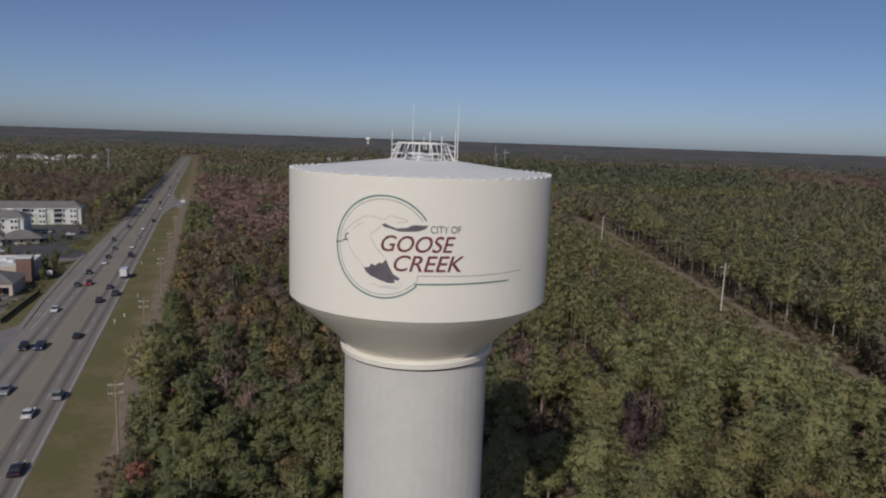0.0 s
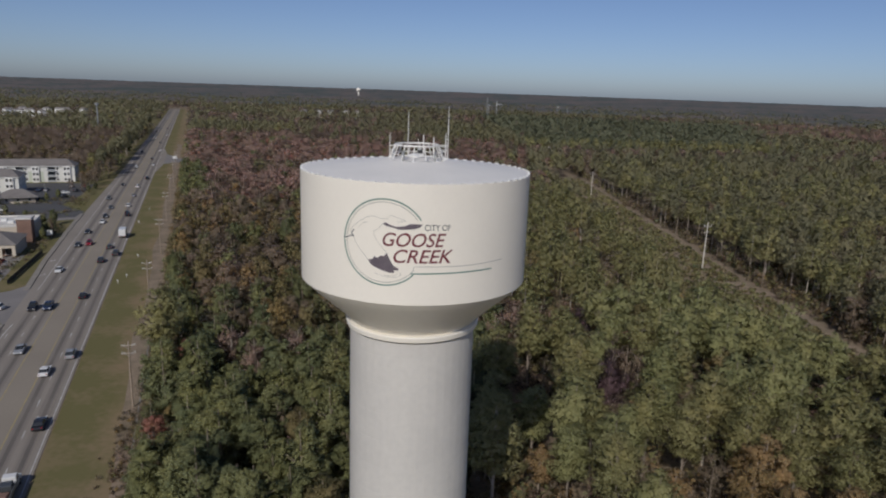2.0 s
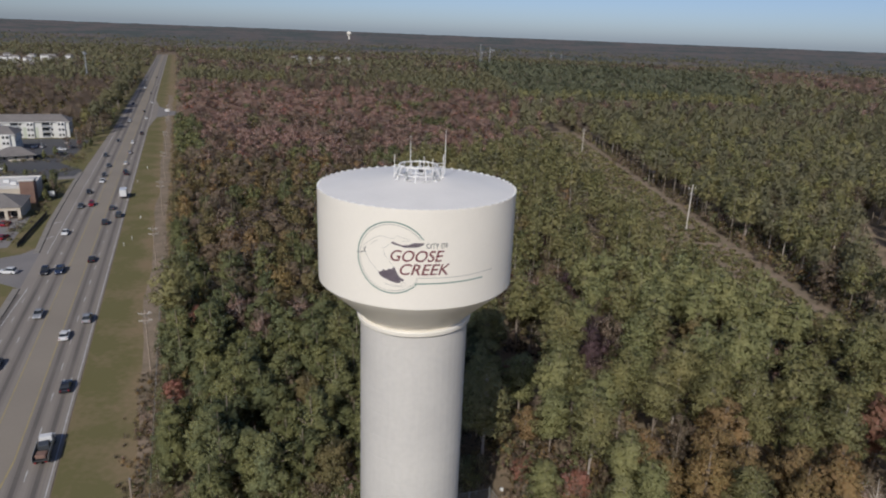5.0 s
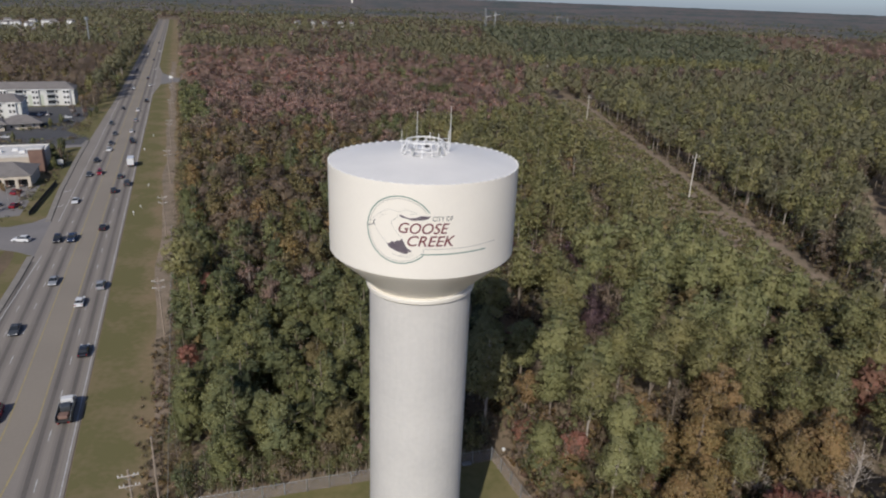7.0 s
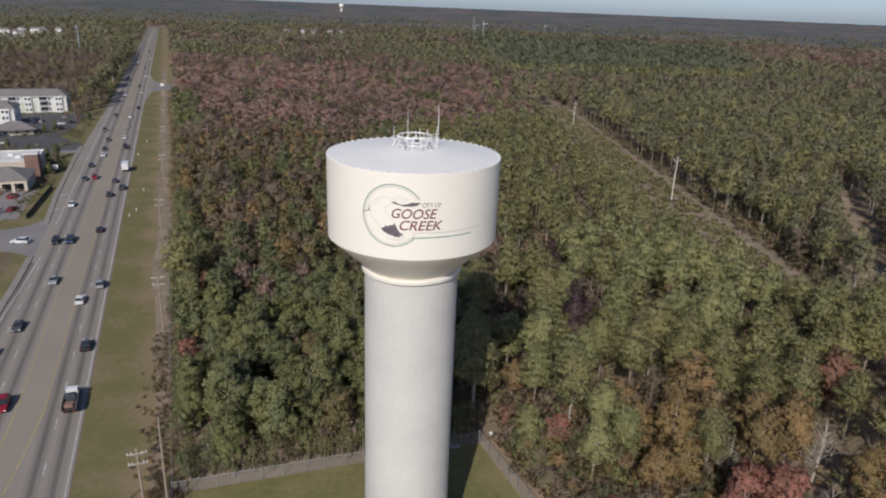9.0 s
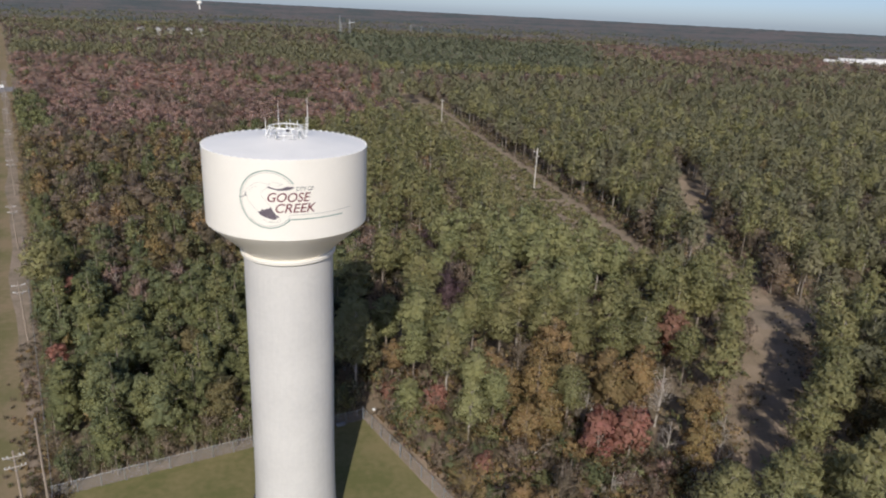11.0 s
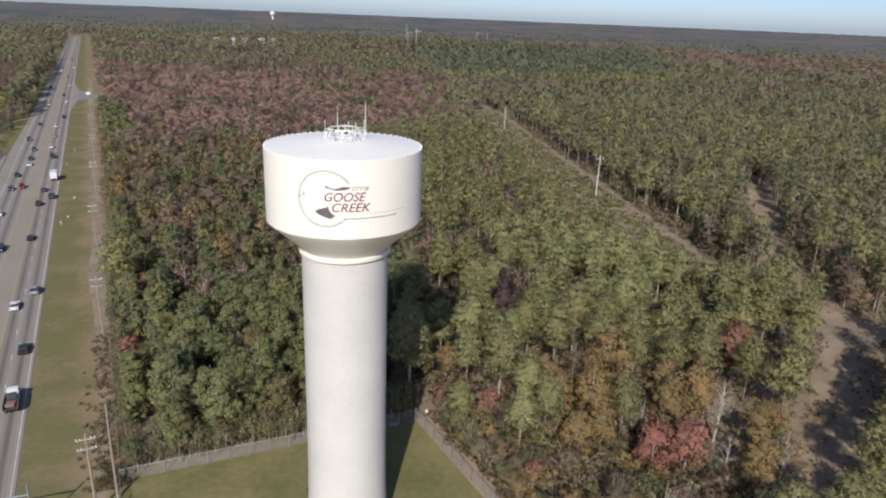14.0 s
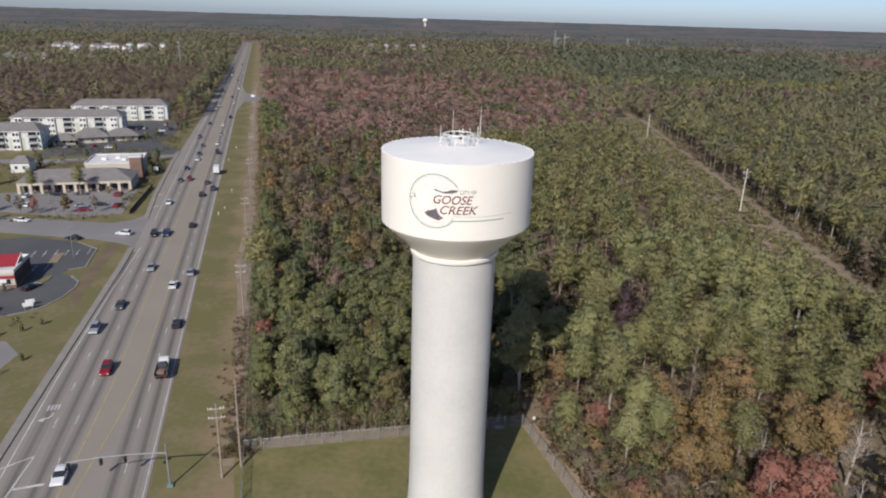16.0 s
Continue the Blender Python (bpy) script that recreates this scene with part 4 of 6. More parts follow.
def species(x, y, rng):
    """Which tree grows where in the wood."""
    s, a = across(x, y)
    q = rng.random()
    wob, patch_ = value_noise(x, y, 60, 3.1), value_noise(x, y, 34, 7.7)
    if s < -50:
        if s > -60 or a > 760 or patch_ > 0.42:
            return "dark_pine" if q < 0.62 else "oak" if q < 0.66 else "umber" if q < 0.9 else "brown"
        return "umber" if q < 0.66 else "brown" if q < 0.82 else "olive"
    if x < 84 and y < 84 - 0.15 * x and x > 14:
        if x > 56 and y < 42:
            return "pine" if q < 0.75 else "oak"
        return "rust" if q < (0.62 if 34 < x < 64 else 0.30) else "light_pine" if q < 0.52 else "pine" if q < 0.70 else "red" if q < 0.74 else "bare" if q < 0.82 else "brown"
    stray = rng.normal(scale=14)
    red_low = 285 + 22 * wob - 0.25 * min(x, 0) + (0.9 * max(0, x + 20)) + stray
    if x < 70 + 14 * wob + stray and red_low < y < 660 + 150 * wob + 3 * stray and s > -12:
        if s < 4 and y < 430 or patch_ > 0.42:
            return "oak" if q < 0.65 else "brown"
        flush = value_noise(x, y, 26, 2.9)
        if flush > 0.28:
            return "red" if q < 0.45 else "pink" if q < 0.85 else "plum"
        if flush < -0.3:
            return "brown" if q < 0.5 else "olive" if q < 0.72 else "umber" if q < 0.9 else "oak"
        return "pink" if q < 0.66 else "brown" if q < 0.84 else "red" if q < 0.90 else "umber" if q < 0.96 else "oak"
    if x < -12 and 125 + 30 * wob < y <= red_low:
        if patch_ > 0.22:
            return "oak" if q < 0.62 else "olive" if q < 0.85 else "brown"
        return "olive" if q < 0.36 else "brown" if q < 0.66 else "rust" if q < 0.82 else "umber" if q < 0.92 else "oak"
    if x < 9 and y <= 150:
        return "oak" if q < 0.82 else "pine" if q < 0.90 else "olive"
    if x < 30 and 100 < y < 210:
        return "pine" if q < 0.46 else "oak" if q < 0.62 else "brown" if q < 0.80 else "olive" if q < 0.92 else "red"
    if y > 640 + 0.3 * stray and 88 < x < 0.42 * y + 60 + stray and y < 1560 - 0.25 * x:
        return "young_pine" if y > 700 or q < 0.6 else "pine"
    if x > 0.42 * y + 20 and 1120 + 70 * wob < math.hypot(x, y) < 1640 + 40 * patch_:
        return "brown" if q < 0.58 else "pink" if q < 0.82 else "umber" if q < 0.93 else "dark_pine"
    # dull needles and umber twigs take over with distance, painting haze into the colours
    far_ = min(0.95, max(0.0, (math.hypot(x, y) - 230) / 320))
    if y > 560:
        warm = value_noise(x, y, 150, 1.3) + 0.1 * rng.normal()
        if warm < 0.05:
            return "umber" if q < 0.72 else "pink" if q < 0.78 else "dark_pine"
    if x > 88:
        far_ = max(far_, 0.62)
        if patch_ > 0.3 and q < 0.45:
            return "brown" if q < 0.2 else "umber" if q < 0.32 else "olive"
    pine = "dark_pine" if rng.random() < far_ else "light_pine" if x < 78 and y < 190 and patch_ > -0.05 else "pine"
    return pine if q < 0.86 else "brown" if q < 0.93 else "olive" if q < 0.98 else "plum"


def in_sight(x, y, margin=0.0):
    k = math.degrees(math.atan2(x, y + 34))
    return -46 - margin < k < 55 + margin and y > 20


rng = np.random.default_rng(7)
# trees that stand out from the wood, by kind: x, y, size
RED_PLACES = [(49.5, 51.8, 1.3), (44.5, 52.5, 1.15), (73.5, 81, 1.4), (79.5, 72.5, 0.75), (30, 138, 1.1), (16.8, 102, 0.7), (15.2, 75.5, 0.55), (22.6, 69.8, 0.8), (19, 72, 0.5), (26.5, 53, 0.55), (-47.8, 123, 0.9), (-43.7, 94, 0.7), (33, 130, 0.9), (42, 133, 0.95)]
BARE_PLACES = [(60.4, 62.6, 1.2), (66, 52, 0.9), (57, 53, 0.8), (43, 44, 0.7), (47, 46, 0.6)]
RUST_PLACES = [(46, 77.6, 1.25), (42.5, 73, 1.15), (39.3, 66, 1.15), (33.4, 74.5, 0.95), (34.4, 57, 0.9), (45.5, 69, 1.15), (57, 65.5, 1.15), (51, 63, 1.15), (60.5, 70.5, 1.0), (53, 69, 1.1), (39, 59.5, 0.95), (17, 84.5, 0.75), (70, 62, 0.55)]
PLUM_PLACES = [(33.4, 109, 1.25), (32.4, 106.2, 1.05)]
PINK_PLACES = [(14, 130, 1.05), (20, 143, 1.0), (25, 140, 1.0), (80.5, 112, 0.9), (-39.2, 121, 1.0), (-33, 115, 0.95), (-26.3, 122, 0.95)]
UMBER_PLACES = [(54.7, 66.5, 0.6), (-36, 128, 1.0)]
BROWN_PLACES = [(32.2, 102, 0.6), (30.6, 96, 0.62), (31, 52, 0.7), (37, 46, 0.7), (49, 43, 0.55), (20, 134, 1.0), (9, 120, 1.0)]
# the last nine pines are added to throw shadows onto the track
PINE_PLACES = [(26, 104, 1.1), (43.8, 107, 1.02), (44.3, 92, 1.05), (41.7, 120, 1.05), (38.2, 85, 0.95), (70, 33.4, 0.95), (82.5, 50, 1.02), (76, 34, 1.0), (105, 60, 1.05), (115, 78, 1.05), (104.5, 103.5, 0.95), (131, 114, 1.05), (85.5, 80, 0.85), (97, 51, 1.1), (90, 57, 1.0), (94, 61.5, 0.92), (99.5, 67, 1.05), (104, 72, 0.95), (109, 81, 1.05), (76, 45.5, 0.9), (58, 30, 1.05), (63, 33, 1.0), (52, 32, 0.95)]
LIGHT_PINE_PLACES = [(16.5, 90.5, 0.95), (22.3, 89, 1.08), (26, 80.5, 0.98), (20.2, 80, 0.9), (29.5, 86, 0.92), (39, 97.5, 0.85), (26, 61, 0.78), (17.2, 68, 0.62), (29.2, 70, 0.85), (31, 64.5, 0.8)]
CHOSEN = [(x, y, kind, sc) for kind, places in (("red", RED_PLACES), ("bare", BARE_PLACES), ("rust", RUST_PLACES), ("plum", PLUM_PLACES), ("pink", PINK_PLACES), ("umber", UMBER_PLACES), ("brown", BROWN_PLACES), ("pine", PINE_PLACES), ("light_pine", LIGHT_PINE_PLACES)) for x, y, sc in places]
spots = [(x, y, kind, 53.0 * i % 360, sc) for i, (x, y, kind, sc) in enumerate(CHOSEN)]
gaps = []
STEP = 6.0
for i in range(-70, 78):
    for j in range(2, 90):
        x, y = i * STEP + rng.uniform(-2.3, 2.3) + (j % 2) * STEP / 2, j * STEP + rng.uniform(-2.3, 2.3)
        q = rng.random()
        if math.hypot(x, y + 30) < 480 and in_sight(x, y) and wooded(x, y) and q > 0.05:
            kind = species(x, y, rng)
            if kind in ("pine", "light_pine") and (value_noise(x, y, 13, 5.5) > 0.27 or rng.random() < (0.15 if x > 93 else 0.10)):
                gaps.append((x, y))
                continue
            tall, turn = rng.uniform(0.8, 1.18), rng.uniform(0, 360)
            if 62 < x < 80 and y > 110 and kind == "pine":
                tall *= 0.82
            if 34 < x < 57 and 28 < y < 49 or in_ribbon(x + 4.5, y + 5, TRACK[1:8], 4.2):
                kind, tall = ("brown", "olive", "rust", "pine", "umber")[int(turn) % 5], tall * 0.62
            if any(math.hypot(x - u[0], y - u[1]) < 4.6 for u in CHOSEN):
                continue
            if math.hypot(x, y) > 215:
                tall = 1 + (tall - 1) * 0.5 if tall > 0.8 else tall
            spots.append((x, y, kind, turn, tall))
spots.sort(key=lambda p: math.hypot((p[0] - 12) * 0.85, p[1] - 62))
NEAR = 300
FINE = 120
fine_templates = {k: [tree_template(k, v, 1.5, 0.8) for v in range(4)] for k in SPECIES}
templates = {k: [tree_template(k, v, 0.66, 1.2) for v in range(4)] for k in SPECIES}
for i, (x, y, kind, turn, sc) in enumerate(spots[:NEAR]):
    plant((fine_templates if i < FINE else templates)[kind][i % 4], kind, x, y, turn, (max(0.78, sc * 1.08), sc))


def stand(name, trees, label, count, size_f, trunks=True, seed=3, ruffle=0.4, up=0.45, vary=0.3):
    """Many trees of a wood joined into one mesh, of kind stuff."""
    rng = np.random.default_rng(seed)
    mats = [SPECIES[k][1] for k in SPECIES] + [BARK, PALE_BARK]
    order = list(SPECIES)
    forms = {}
    for k in order:
        form, leaf, h, n, size, r, twigs, twiggy = SPECIES[k]
        forms[k] = []
        for v in range(6):
            bl = crown_blobs(rng, form, h)
            cv = cards(rng, bl, max(8, int(count * (n / 2900) ** (0.15 if twiggy else 0.6))), size * size_f * (0.8 if twiggy else 0.94), False, ruffle, form == "pine", up=up)
            tv, tf, _ = trunk_np(rng, h * 0.9, r * 1.1, 4, 0.15)
            tf = np.concatenate([tf[:, :3], tf[:, [0, 2, 3]]])
            ring = tv.reshape(4, 4, 3)
            side = (ring - ring.mean(1, keepdims=True)).reshape(-1, 3)
            side /= np.linalg.norm(side, axis=1)[:, None]
            forms[k].append((cv, np.concatenate([tv, side, np.full((16, 1), 0.5)], 1), tf))
    V, F, I, base = [], [], [], 0
    for x, y, kind, turn, sc in trees:
        cv, tv, tf = forms[kind][int(turn) % 6]
        c, s_ = math.cos(radians(turn)), math.sin(radians(turn))
        rot = np.array([[c, s_, 0], [-s_, c, 0], [0, 0, 1]])
        z = float(rise(math.hypot(x, y)))
        tint = rng.normal(scale=vary)
        wide = max(sc, 0.86) if kind in ("pine", "light_pine") else sc * 1.3 if SPECIES[kind][7] else sc
        for pts, fc, mi in ((cv, np.arange(len(cv)).reshape(-1, 3), order.index(kind)), (tv, tf, len(order) + (1 if kind in ("bare", "pink") or ("pine" in kind and int(turn) % 3) else 0)))[: 2 if trunks else 1]:
            V.append(np.concatenate([(pts[:, :3] * (wide, wide, sc)) @ rot + (x, y, z), pts[:, 3:6] @ rot, pts[:, 6:] + tint], 1))
            F.append(fc + base)
            I.append(np.full(len(fc), mi))
            base += len(pts)
    me = leaf_mesh(name, np.concatenate(V), np.concatenate(F), mats, np.concatenate(I))
    return tagged(new(name, me), label, "woods", kind="stuff")


mid = spots[NEAR:]
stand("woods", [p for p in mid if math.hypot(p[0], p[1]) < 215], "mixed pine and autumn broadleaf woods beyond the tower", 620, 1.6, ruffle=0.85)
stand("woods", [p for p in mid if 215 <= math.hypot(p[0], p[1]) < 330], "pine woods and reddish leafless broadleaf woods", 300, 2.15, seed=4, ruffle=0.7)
# evener facing and tint mute the far crowns as haze would
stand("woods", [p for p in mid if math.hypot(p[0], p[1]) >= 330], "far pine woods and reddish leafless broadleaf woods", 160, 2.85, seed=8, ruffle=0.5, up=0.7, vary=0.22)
far = []
STEP = 9.5
for i in range(-150, 175):
    for j in range(0, 175):
        x, y = i * STEP + rng.uniform(-4, 4), j * STEP + rng.uniform(-4, 4)
        d = math.hypot(x, y + 30)
        if 475 < d < 900 and in_sight(x, y, 2) and wooded(x, y):
            low = 0.5 if -720 < x < -530 and 880 < y < 1090 or -625 < x < -510 and 660 < y < 800 else 1.0
            far.append((x, y, species(x, y, rng), rng.uniform(0, 360), low * rng.uniform(0.92, 1.08)))
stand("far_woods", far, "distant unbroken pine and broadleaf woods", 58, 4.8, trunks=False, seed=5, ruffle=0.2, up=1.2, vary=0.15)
remote = []
STEP = 14.0
for i in range(-165, 190):
    for j in range(20, 190):
        x, y = i * STEP + rng.uniform(-6, 6), j * STEP + rng.uniform(-6, 6)
        d = math.hypot(x, y + 30)
        if 890 < d < 2000 + 650 * rng.random() and in_sight(x, y, 2) and wooded(x, y):
            low = 0.5 if -720 < x < -530 and 880 < y < 1090 else 1.0
            remote.append((x, y, species(x, y, rng), rng.uniform(0, 360), low * rng.uniform(0.9, 1.12)))
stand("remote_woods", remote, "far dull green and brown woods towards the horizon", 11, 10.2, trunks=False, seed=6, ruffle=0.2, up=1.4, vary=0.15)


def dead_branch(x, y, turn, size, seed):
    """A pale dead limb with side branches, leaning out of the brush."""
    rng = np.random.default_rng(seed)
    base = tagged(empty("dead_branch", pose(x, y, 0, 0, 0, turn)), "pale bleached dead branch leaning in the brush", "dead branch", group="dead branches in the brush")
    ends = [Vector((0, 0, 0)), Vector((size * 0.4, 0.2, size * 0.32)), Vector((size * 0.8, -0.3, size * 0.52)), Vector((size * 1.15, 0.2, size * 0.58))]
    part("limb", tube(ends, [0.15, 0.12, 0.08, 0.03], 6), PALE_BARK, base)
    for i in range(7):
        p = ends[1].lerp(ends[3], i / 6)
        d = Vector((rng.uniform(0.2, 1.0), rng.choice((-1, 1)) * rng.uniform(0.5, 1.1), rng.uniform(0.0, 0.8))) * size * 0.24
        part("side_branch", tube([p, p + d * 0.55 + Vector((0, 0, 0.1)), p + d], [0.06, 0.045, 0.02], 5), PALE_BARK, base)


for i, (x, y, turn, size) in enumerate(((32.1, 54.5, 20, 5.0), (61.0, 56.5, -20, 5.5), (60.5, 48.5, 10, 5.5), (45, 48.5, 150, 4.5), (36, 52, -40, 4.0))):
    dead_branch(x, y, turn, size, i)

# thicket of small trees along the fence and along the verge
edge = []
for i in range(64):
    f = (i + rng.random()) / 64
    edge.append((-34 + 44 * f, 61.2 + 44 * f * 0.293 + rng.uniform(-0.2, 1.6), ("oak", "oak", "olive", "brown")[i % 4], rng.uniform(0, 360), rng.uniform(0.34, 0.62)))
for i in range(80):
    p = at(-11.3 + rng.uniform(-0.8, 1.0) + (1.6 if i > 40 else 0), 71 + 2.6 * i + rng.uniform(-1, 1))
    edge.append((p.x, p.y, ("oak", "olive", "oak", "umber")[i % 4], rng.uniform(0, 360), rng.uniform(0.3, 0.6)))
stand("thicket", edge, "ragged leafy saplings along the edge of the wood", 620, 1.0, seed=9, ruffle=0.9)


def undergrowth():
    """Low brush between and before the trees."""
    rng = np.random.default_rng(21)
    V, I = [], []
    mats = [BROWN, OAK, RUST, PINK]
    for x, y, kind, turn, sc in spots:
        if math.hypot(x, y) > 265:
            continue
        for _ in range(11 if sc < 0.75 and y < 80 else 5):
            px, py = x + rng.uniform(-3.4, 3.4), y + rng.uniform(-3.4, 3.4)
            if not wooded(px, py) and rng.random() < 0.7:
                continue
            h = rng.uniform(1.5, 7.0) * (1.25 if x < 12 and y < 170 else 1.0) if wooded(px, py) else rng.uniform(0.4, 1.4)
            near = math.hypot(px - 12, py - 20)
            n = 46 if near < 95 else 24 if near < 170 else 12
            v = cards(rng, [(0, 0, h * 0.55, 0.5 + h * 0.28, h * 0.5)], n, 0.38 + 0.03 * h if n == 46 else 0.5 + 0.06 * h if n == 24 else 0.8 + 0.1 * h)
            V.append(v + moved(px, py, 0, rng.normal(scale=0.25)))
            I.append(np.full(n, rng.choice(4, p=(0.44, 0.30, 0.18, 0.08))))
    for x, y in gaps:
        if math.hypot(x, y) > 420:
            continue
        for _ in range(7):
            h = rng.uniform(0.8, 4.2)
            n = 44 if math.hypot(x - 12, y - 20) < 150 else 16
            v = cards(rng, [(0, 0, h * 0.5, 0.6 + h * 0.25, h * 0.5)], n, 0.36 + 0.03 * h if n == 44 else 0.6 + 0.07 * h)
            V.append(v + moved(x + rng.uniform(-3.5, 3.5), y + rng.uniform(-3.5, 3.5), 0, rng.normal(scale=0.25)))
            I.append(np.full(n, rng.choice(4, p=(0.58, 0.16, 0.14, 0.12))))
    for _ in range(800):
        y = rng.uniform(38, 82)
        x = 14.8 + max(0.0, 72.1 - y) * 0.40 + 34 * rng.random() ** 1.6
        if not wooded(x, y):
            continue
        h = rng.uniform(1.2, 4.5)
        V.append(cards(rng, [(0, 0, h * 0.5, 0.6 + h * 0.3, h * 0.5)], 110, 0.42 + 0.03 * h) + moved(x, y, 0, rng.normal(scale=0.3)))
        I.append(np.full(110, rng.choice(4, p=(0.30, 0.34, 0.28, 0.08))))
    v = np.concatenate(V)
    tagged(new("undergrowth", leaf_mesh("undergrowth", v, np.arange(len(v)).reshape(-1, 3), mats, np.concatenate(I))), "low brown and green brush under the trees", "undergrowth", kind="stuff")


undergrowth()


def weeds():
    """Dry weeds and scrub between the highway verge and the wood."""
    rng = np.random.default_rng(31)
    V, I = [], []
    for _ in range(1150):
        a = 66 + 420 * rng.random() ** 2.2
        s = -14.6 + rng.normal(scale=1.5) if a < 120 else -11.0 + rng.normal(scale=0.9)
        if s < -19:
            continue
        q = at(s, a)
        h = rng.uniform(0.3, 1.3) * (1.3 if s > -14 else 0.8)
        V.append(cards(rng, [(0, 0, h * 0.4, h * 0.7, h * 0.45)], 44, 0.27, True) + moved(q.x, q.y, 0.02))
        I.append(np.full(44, rng.choice(4, p=(0.66, 0.06, 0.22, 0.06))))
    for _ in range(260):
        k = int(rng.integers(0, 8))
        (x0, y0), (x1, y1) = TRACK[k], TRACK[k + 1]
        f, off = rng.random(), rng.choice((-1, 1)) * rng.uniform(1.6, 6.5)
        dx, dy = x1 - x0, y1 - y0
        ln = math.hypot(dx, dy)
        q = Vector((x0 + dx * f - dy / ln * off, y0 + dy * f + dx / ln * off, 0))
        h = rng.uniform(0.3, 1.6) if abs(off) > 2.8 else rng.uniform(0.2, 0.6)
        V.append(cards(rng, [(0, 0, h * 0.4, h * 0.7, h * 0.5)], 26, 0.3, True) + moved(q.x, q.y, 0.02))
        I.append(np.full(26, rng.choice(4, p=(0.5, 0.15, 0.25, 0.1))))
    for _ in range(420):
        f = rng.random()
        q = Vector((11.8 + 17 * f, 73.5 - 43 * f, 0)) + Vector((rng.uniform(0, 3.2), rng.uniform(0, 1.5), 0))
        h = rng.uniform(0.3, 1.1)
        V.append(cards(rng, [(0, 0, h * 0.4, h * 0.6, h * 0.5)], 26, 0.3, True) + moved(q.x, q.y, 0.02))
        I.append(np.full(26, rng.choice(4, p=(0.45, 0.1, 0.25, 0.2))))
    v = np.concatenate(V)
    tagged(new("weeds", leaf_mesh("weeds", v, np.arange(len(v)).reshape(-1, 3), [BROWN, OAK, RUST, PINK], np.concatenate(I))), "dry brown weeds along fence and wood's edge", "weeds", kind="stuff")


weeds()


def cutting_scrub():
    """Low green regrowth under the power line, with a bare edge."""
    rng = np.random.default_rng(41)
    V, I = [], []
    for _ in range(4300):
        x, y = rng.uniform(73, 103.5), 112 + 362 * rng.random() ** 1.4
        h = rng.uniform(0.3, 1.2) + (2.4 * rng.random() if x < 84 else 0)
        V.append(cards(rng, [(0, 0, h * 0.4, 0.4 + h * 0.6, h * 0.5)], 9, 0.75) + moved(x, y, 0.02))
        I.append(np.full(9, rng.choice(4, p=(0.5, 0.26, 0.08, 0.16))))
    for _ in range(760):
        x, y = rng.uniform(106.5, 114), 112 + 420 * rng.random() ** 1.4
        h = rng.uniform(1.5, 5.5)
        V.append(cards(rng, [(0, 0, h * 0.45, 0.5 + h * 0.25, h * 0.5)], 14, 0.8) + moved(x, y, 0.02))
        I.append(np.full(14, rng.choice(4, p=(0.1, 0.2, 0.6, 0.1))))
    v = np.concatenate(V)
    tagged(new("scrub", leaf_mesh("scrub", v, np.arange(len(v)).reshape(-1, 3), [PINE, OLIVE, BROWN, OAK], np.concatenate(I))), "low olive-green regrowth under the power line", "scrub", kind="stuff")


cutting_scrub()


def far_canopy():
    """The canopy beyond, one rough sheet of treetops to the horizon."""
    rng = np.random.default_rng(11)
    ks = np.radians(np.linspace(-56, 64, 330))
    rs = 1750 * (4930 / 1750) ** np.linspace(0, 1, 110)
    K, R_ = np.meshgrid(ks, rs)
    top = rise(R_) + 9 + rng.uniform(0, 6.5, R_.shape)
    top[0] = rise(rs[0]) - 1
    v = np.stack([R_ * np.sin(K), R_ * np.cos(K), top], -1).reshape(-1, 3)
    m = len(ks)
    i, j = np.meshgrid(np.arange(len(rs) - 1), np.arange(m - 1), indexing="ij")
    f = np.stack([i * m + j, i * m + j + 1, (i + 1) * m + j + 1, (i + 1) * m + j], -1).reshape(-1, 4)
    tagged(new("horizon_woods", mesh_np("horizon_woods", v, f, [HAZED_WOOD])), "distant woods reaching the horizon, coloured haze grey-green", "woods", kind="stuff")


far_canopy()


# ---- fences ----
def fence(points, height, gap, label, name="chain_link_fence"):
    base = tagged(empty(name, Matrix.Translation((points[0][0], points[0][1], 0))), label, "fence")
    o = Vector((points[0][0], points[0][1], 0))
    for p0, p1 in zip(points, points[1:]):
        p0, p1 = Vector((*p0[:2], 0)) - o, Vector((*p1[:2], 0)) - o
        n = max(1, round((p1 - p0).length / gap))
        for i in range(n + 1):
            p = p0.lerp(p1, i / n)
            part("post", tube([p, p + Vector((0, 0, height + 0.12))], 0.06 if i % 4 else 0.09, 6), GALV, base)
        part("top_rail", tube([p0 + Vector((0, 0, height)), p1 + Vector((0, 0, height))], 0.035, 5), GALV, base)
        d = (p1 - p0).normalized()
        side = Vector((-d.y, d.x, 0)) * 0.012
        bm = bmesh.new()
        for i in range(n):
            a, b = p0.lerp(p1, i / n), p0.lerp(p1, (i + 1) / n)
            up = Vector((0, 0, height))
            lift = Vector((0, 0, 0.08))
            bm.faces.new([bm.verts.new(q) for q in (a + lift + side, b + lift + side, b + up + side, a + up + side)])
        part("wire_mesh", bm, mesh_link, base, "grey woven wire mesh")
    return base


fence([(-34.9, 58.9), (-20, 63.3), (10.1, 72.1)], 2.1, 3.0, "grey chain-link fence behind the tower lawn")
fence([(10.1, 72.1), (18.3, 52.2), (34, 13)], 2.4, 3.0, "grey chain-link fence beside the tower lawn")
fence([(-34.9, 58.9), tuple(at(-14.0, 20)[:2])], 1.7, 3.0, "grey chain-link fence between lawn and highway verge")
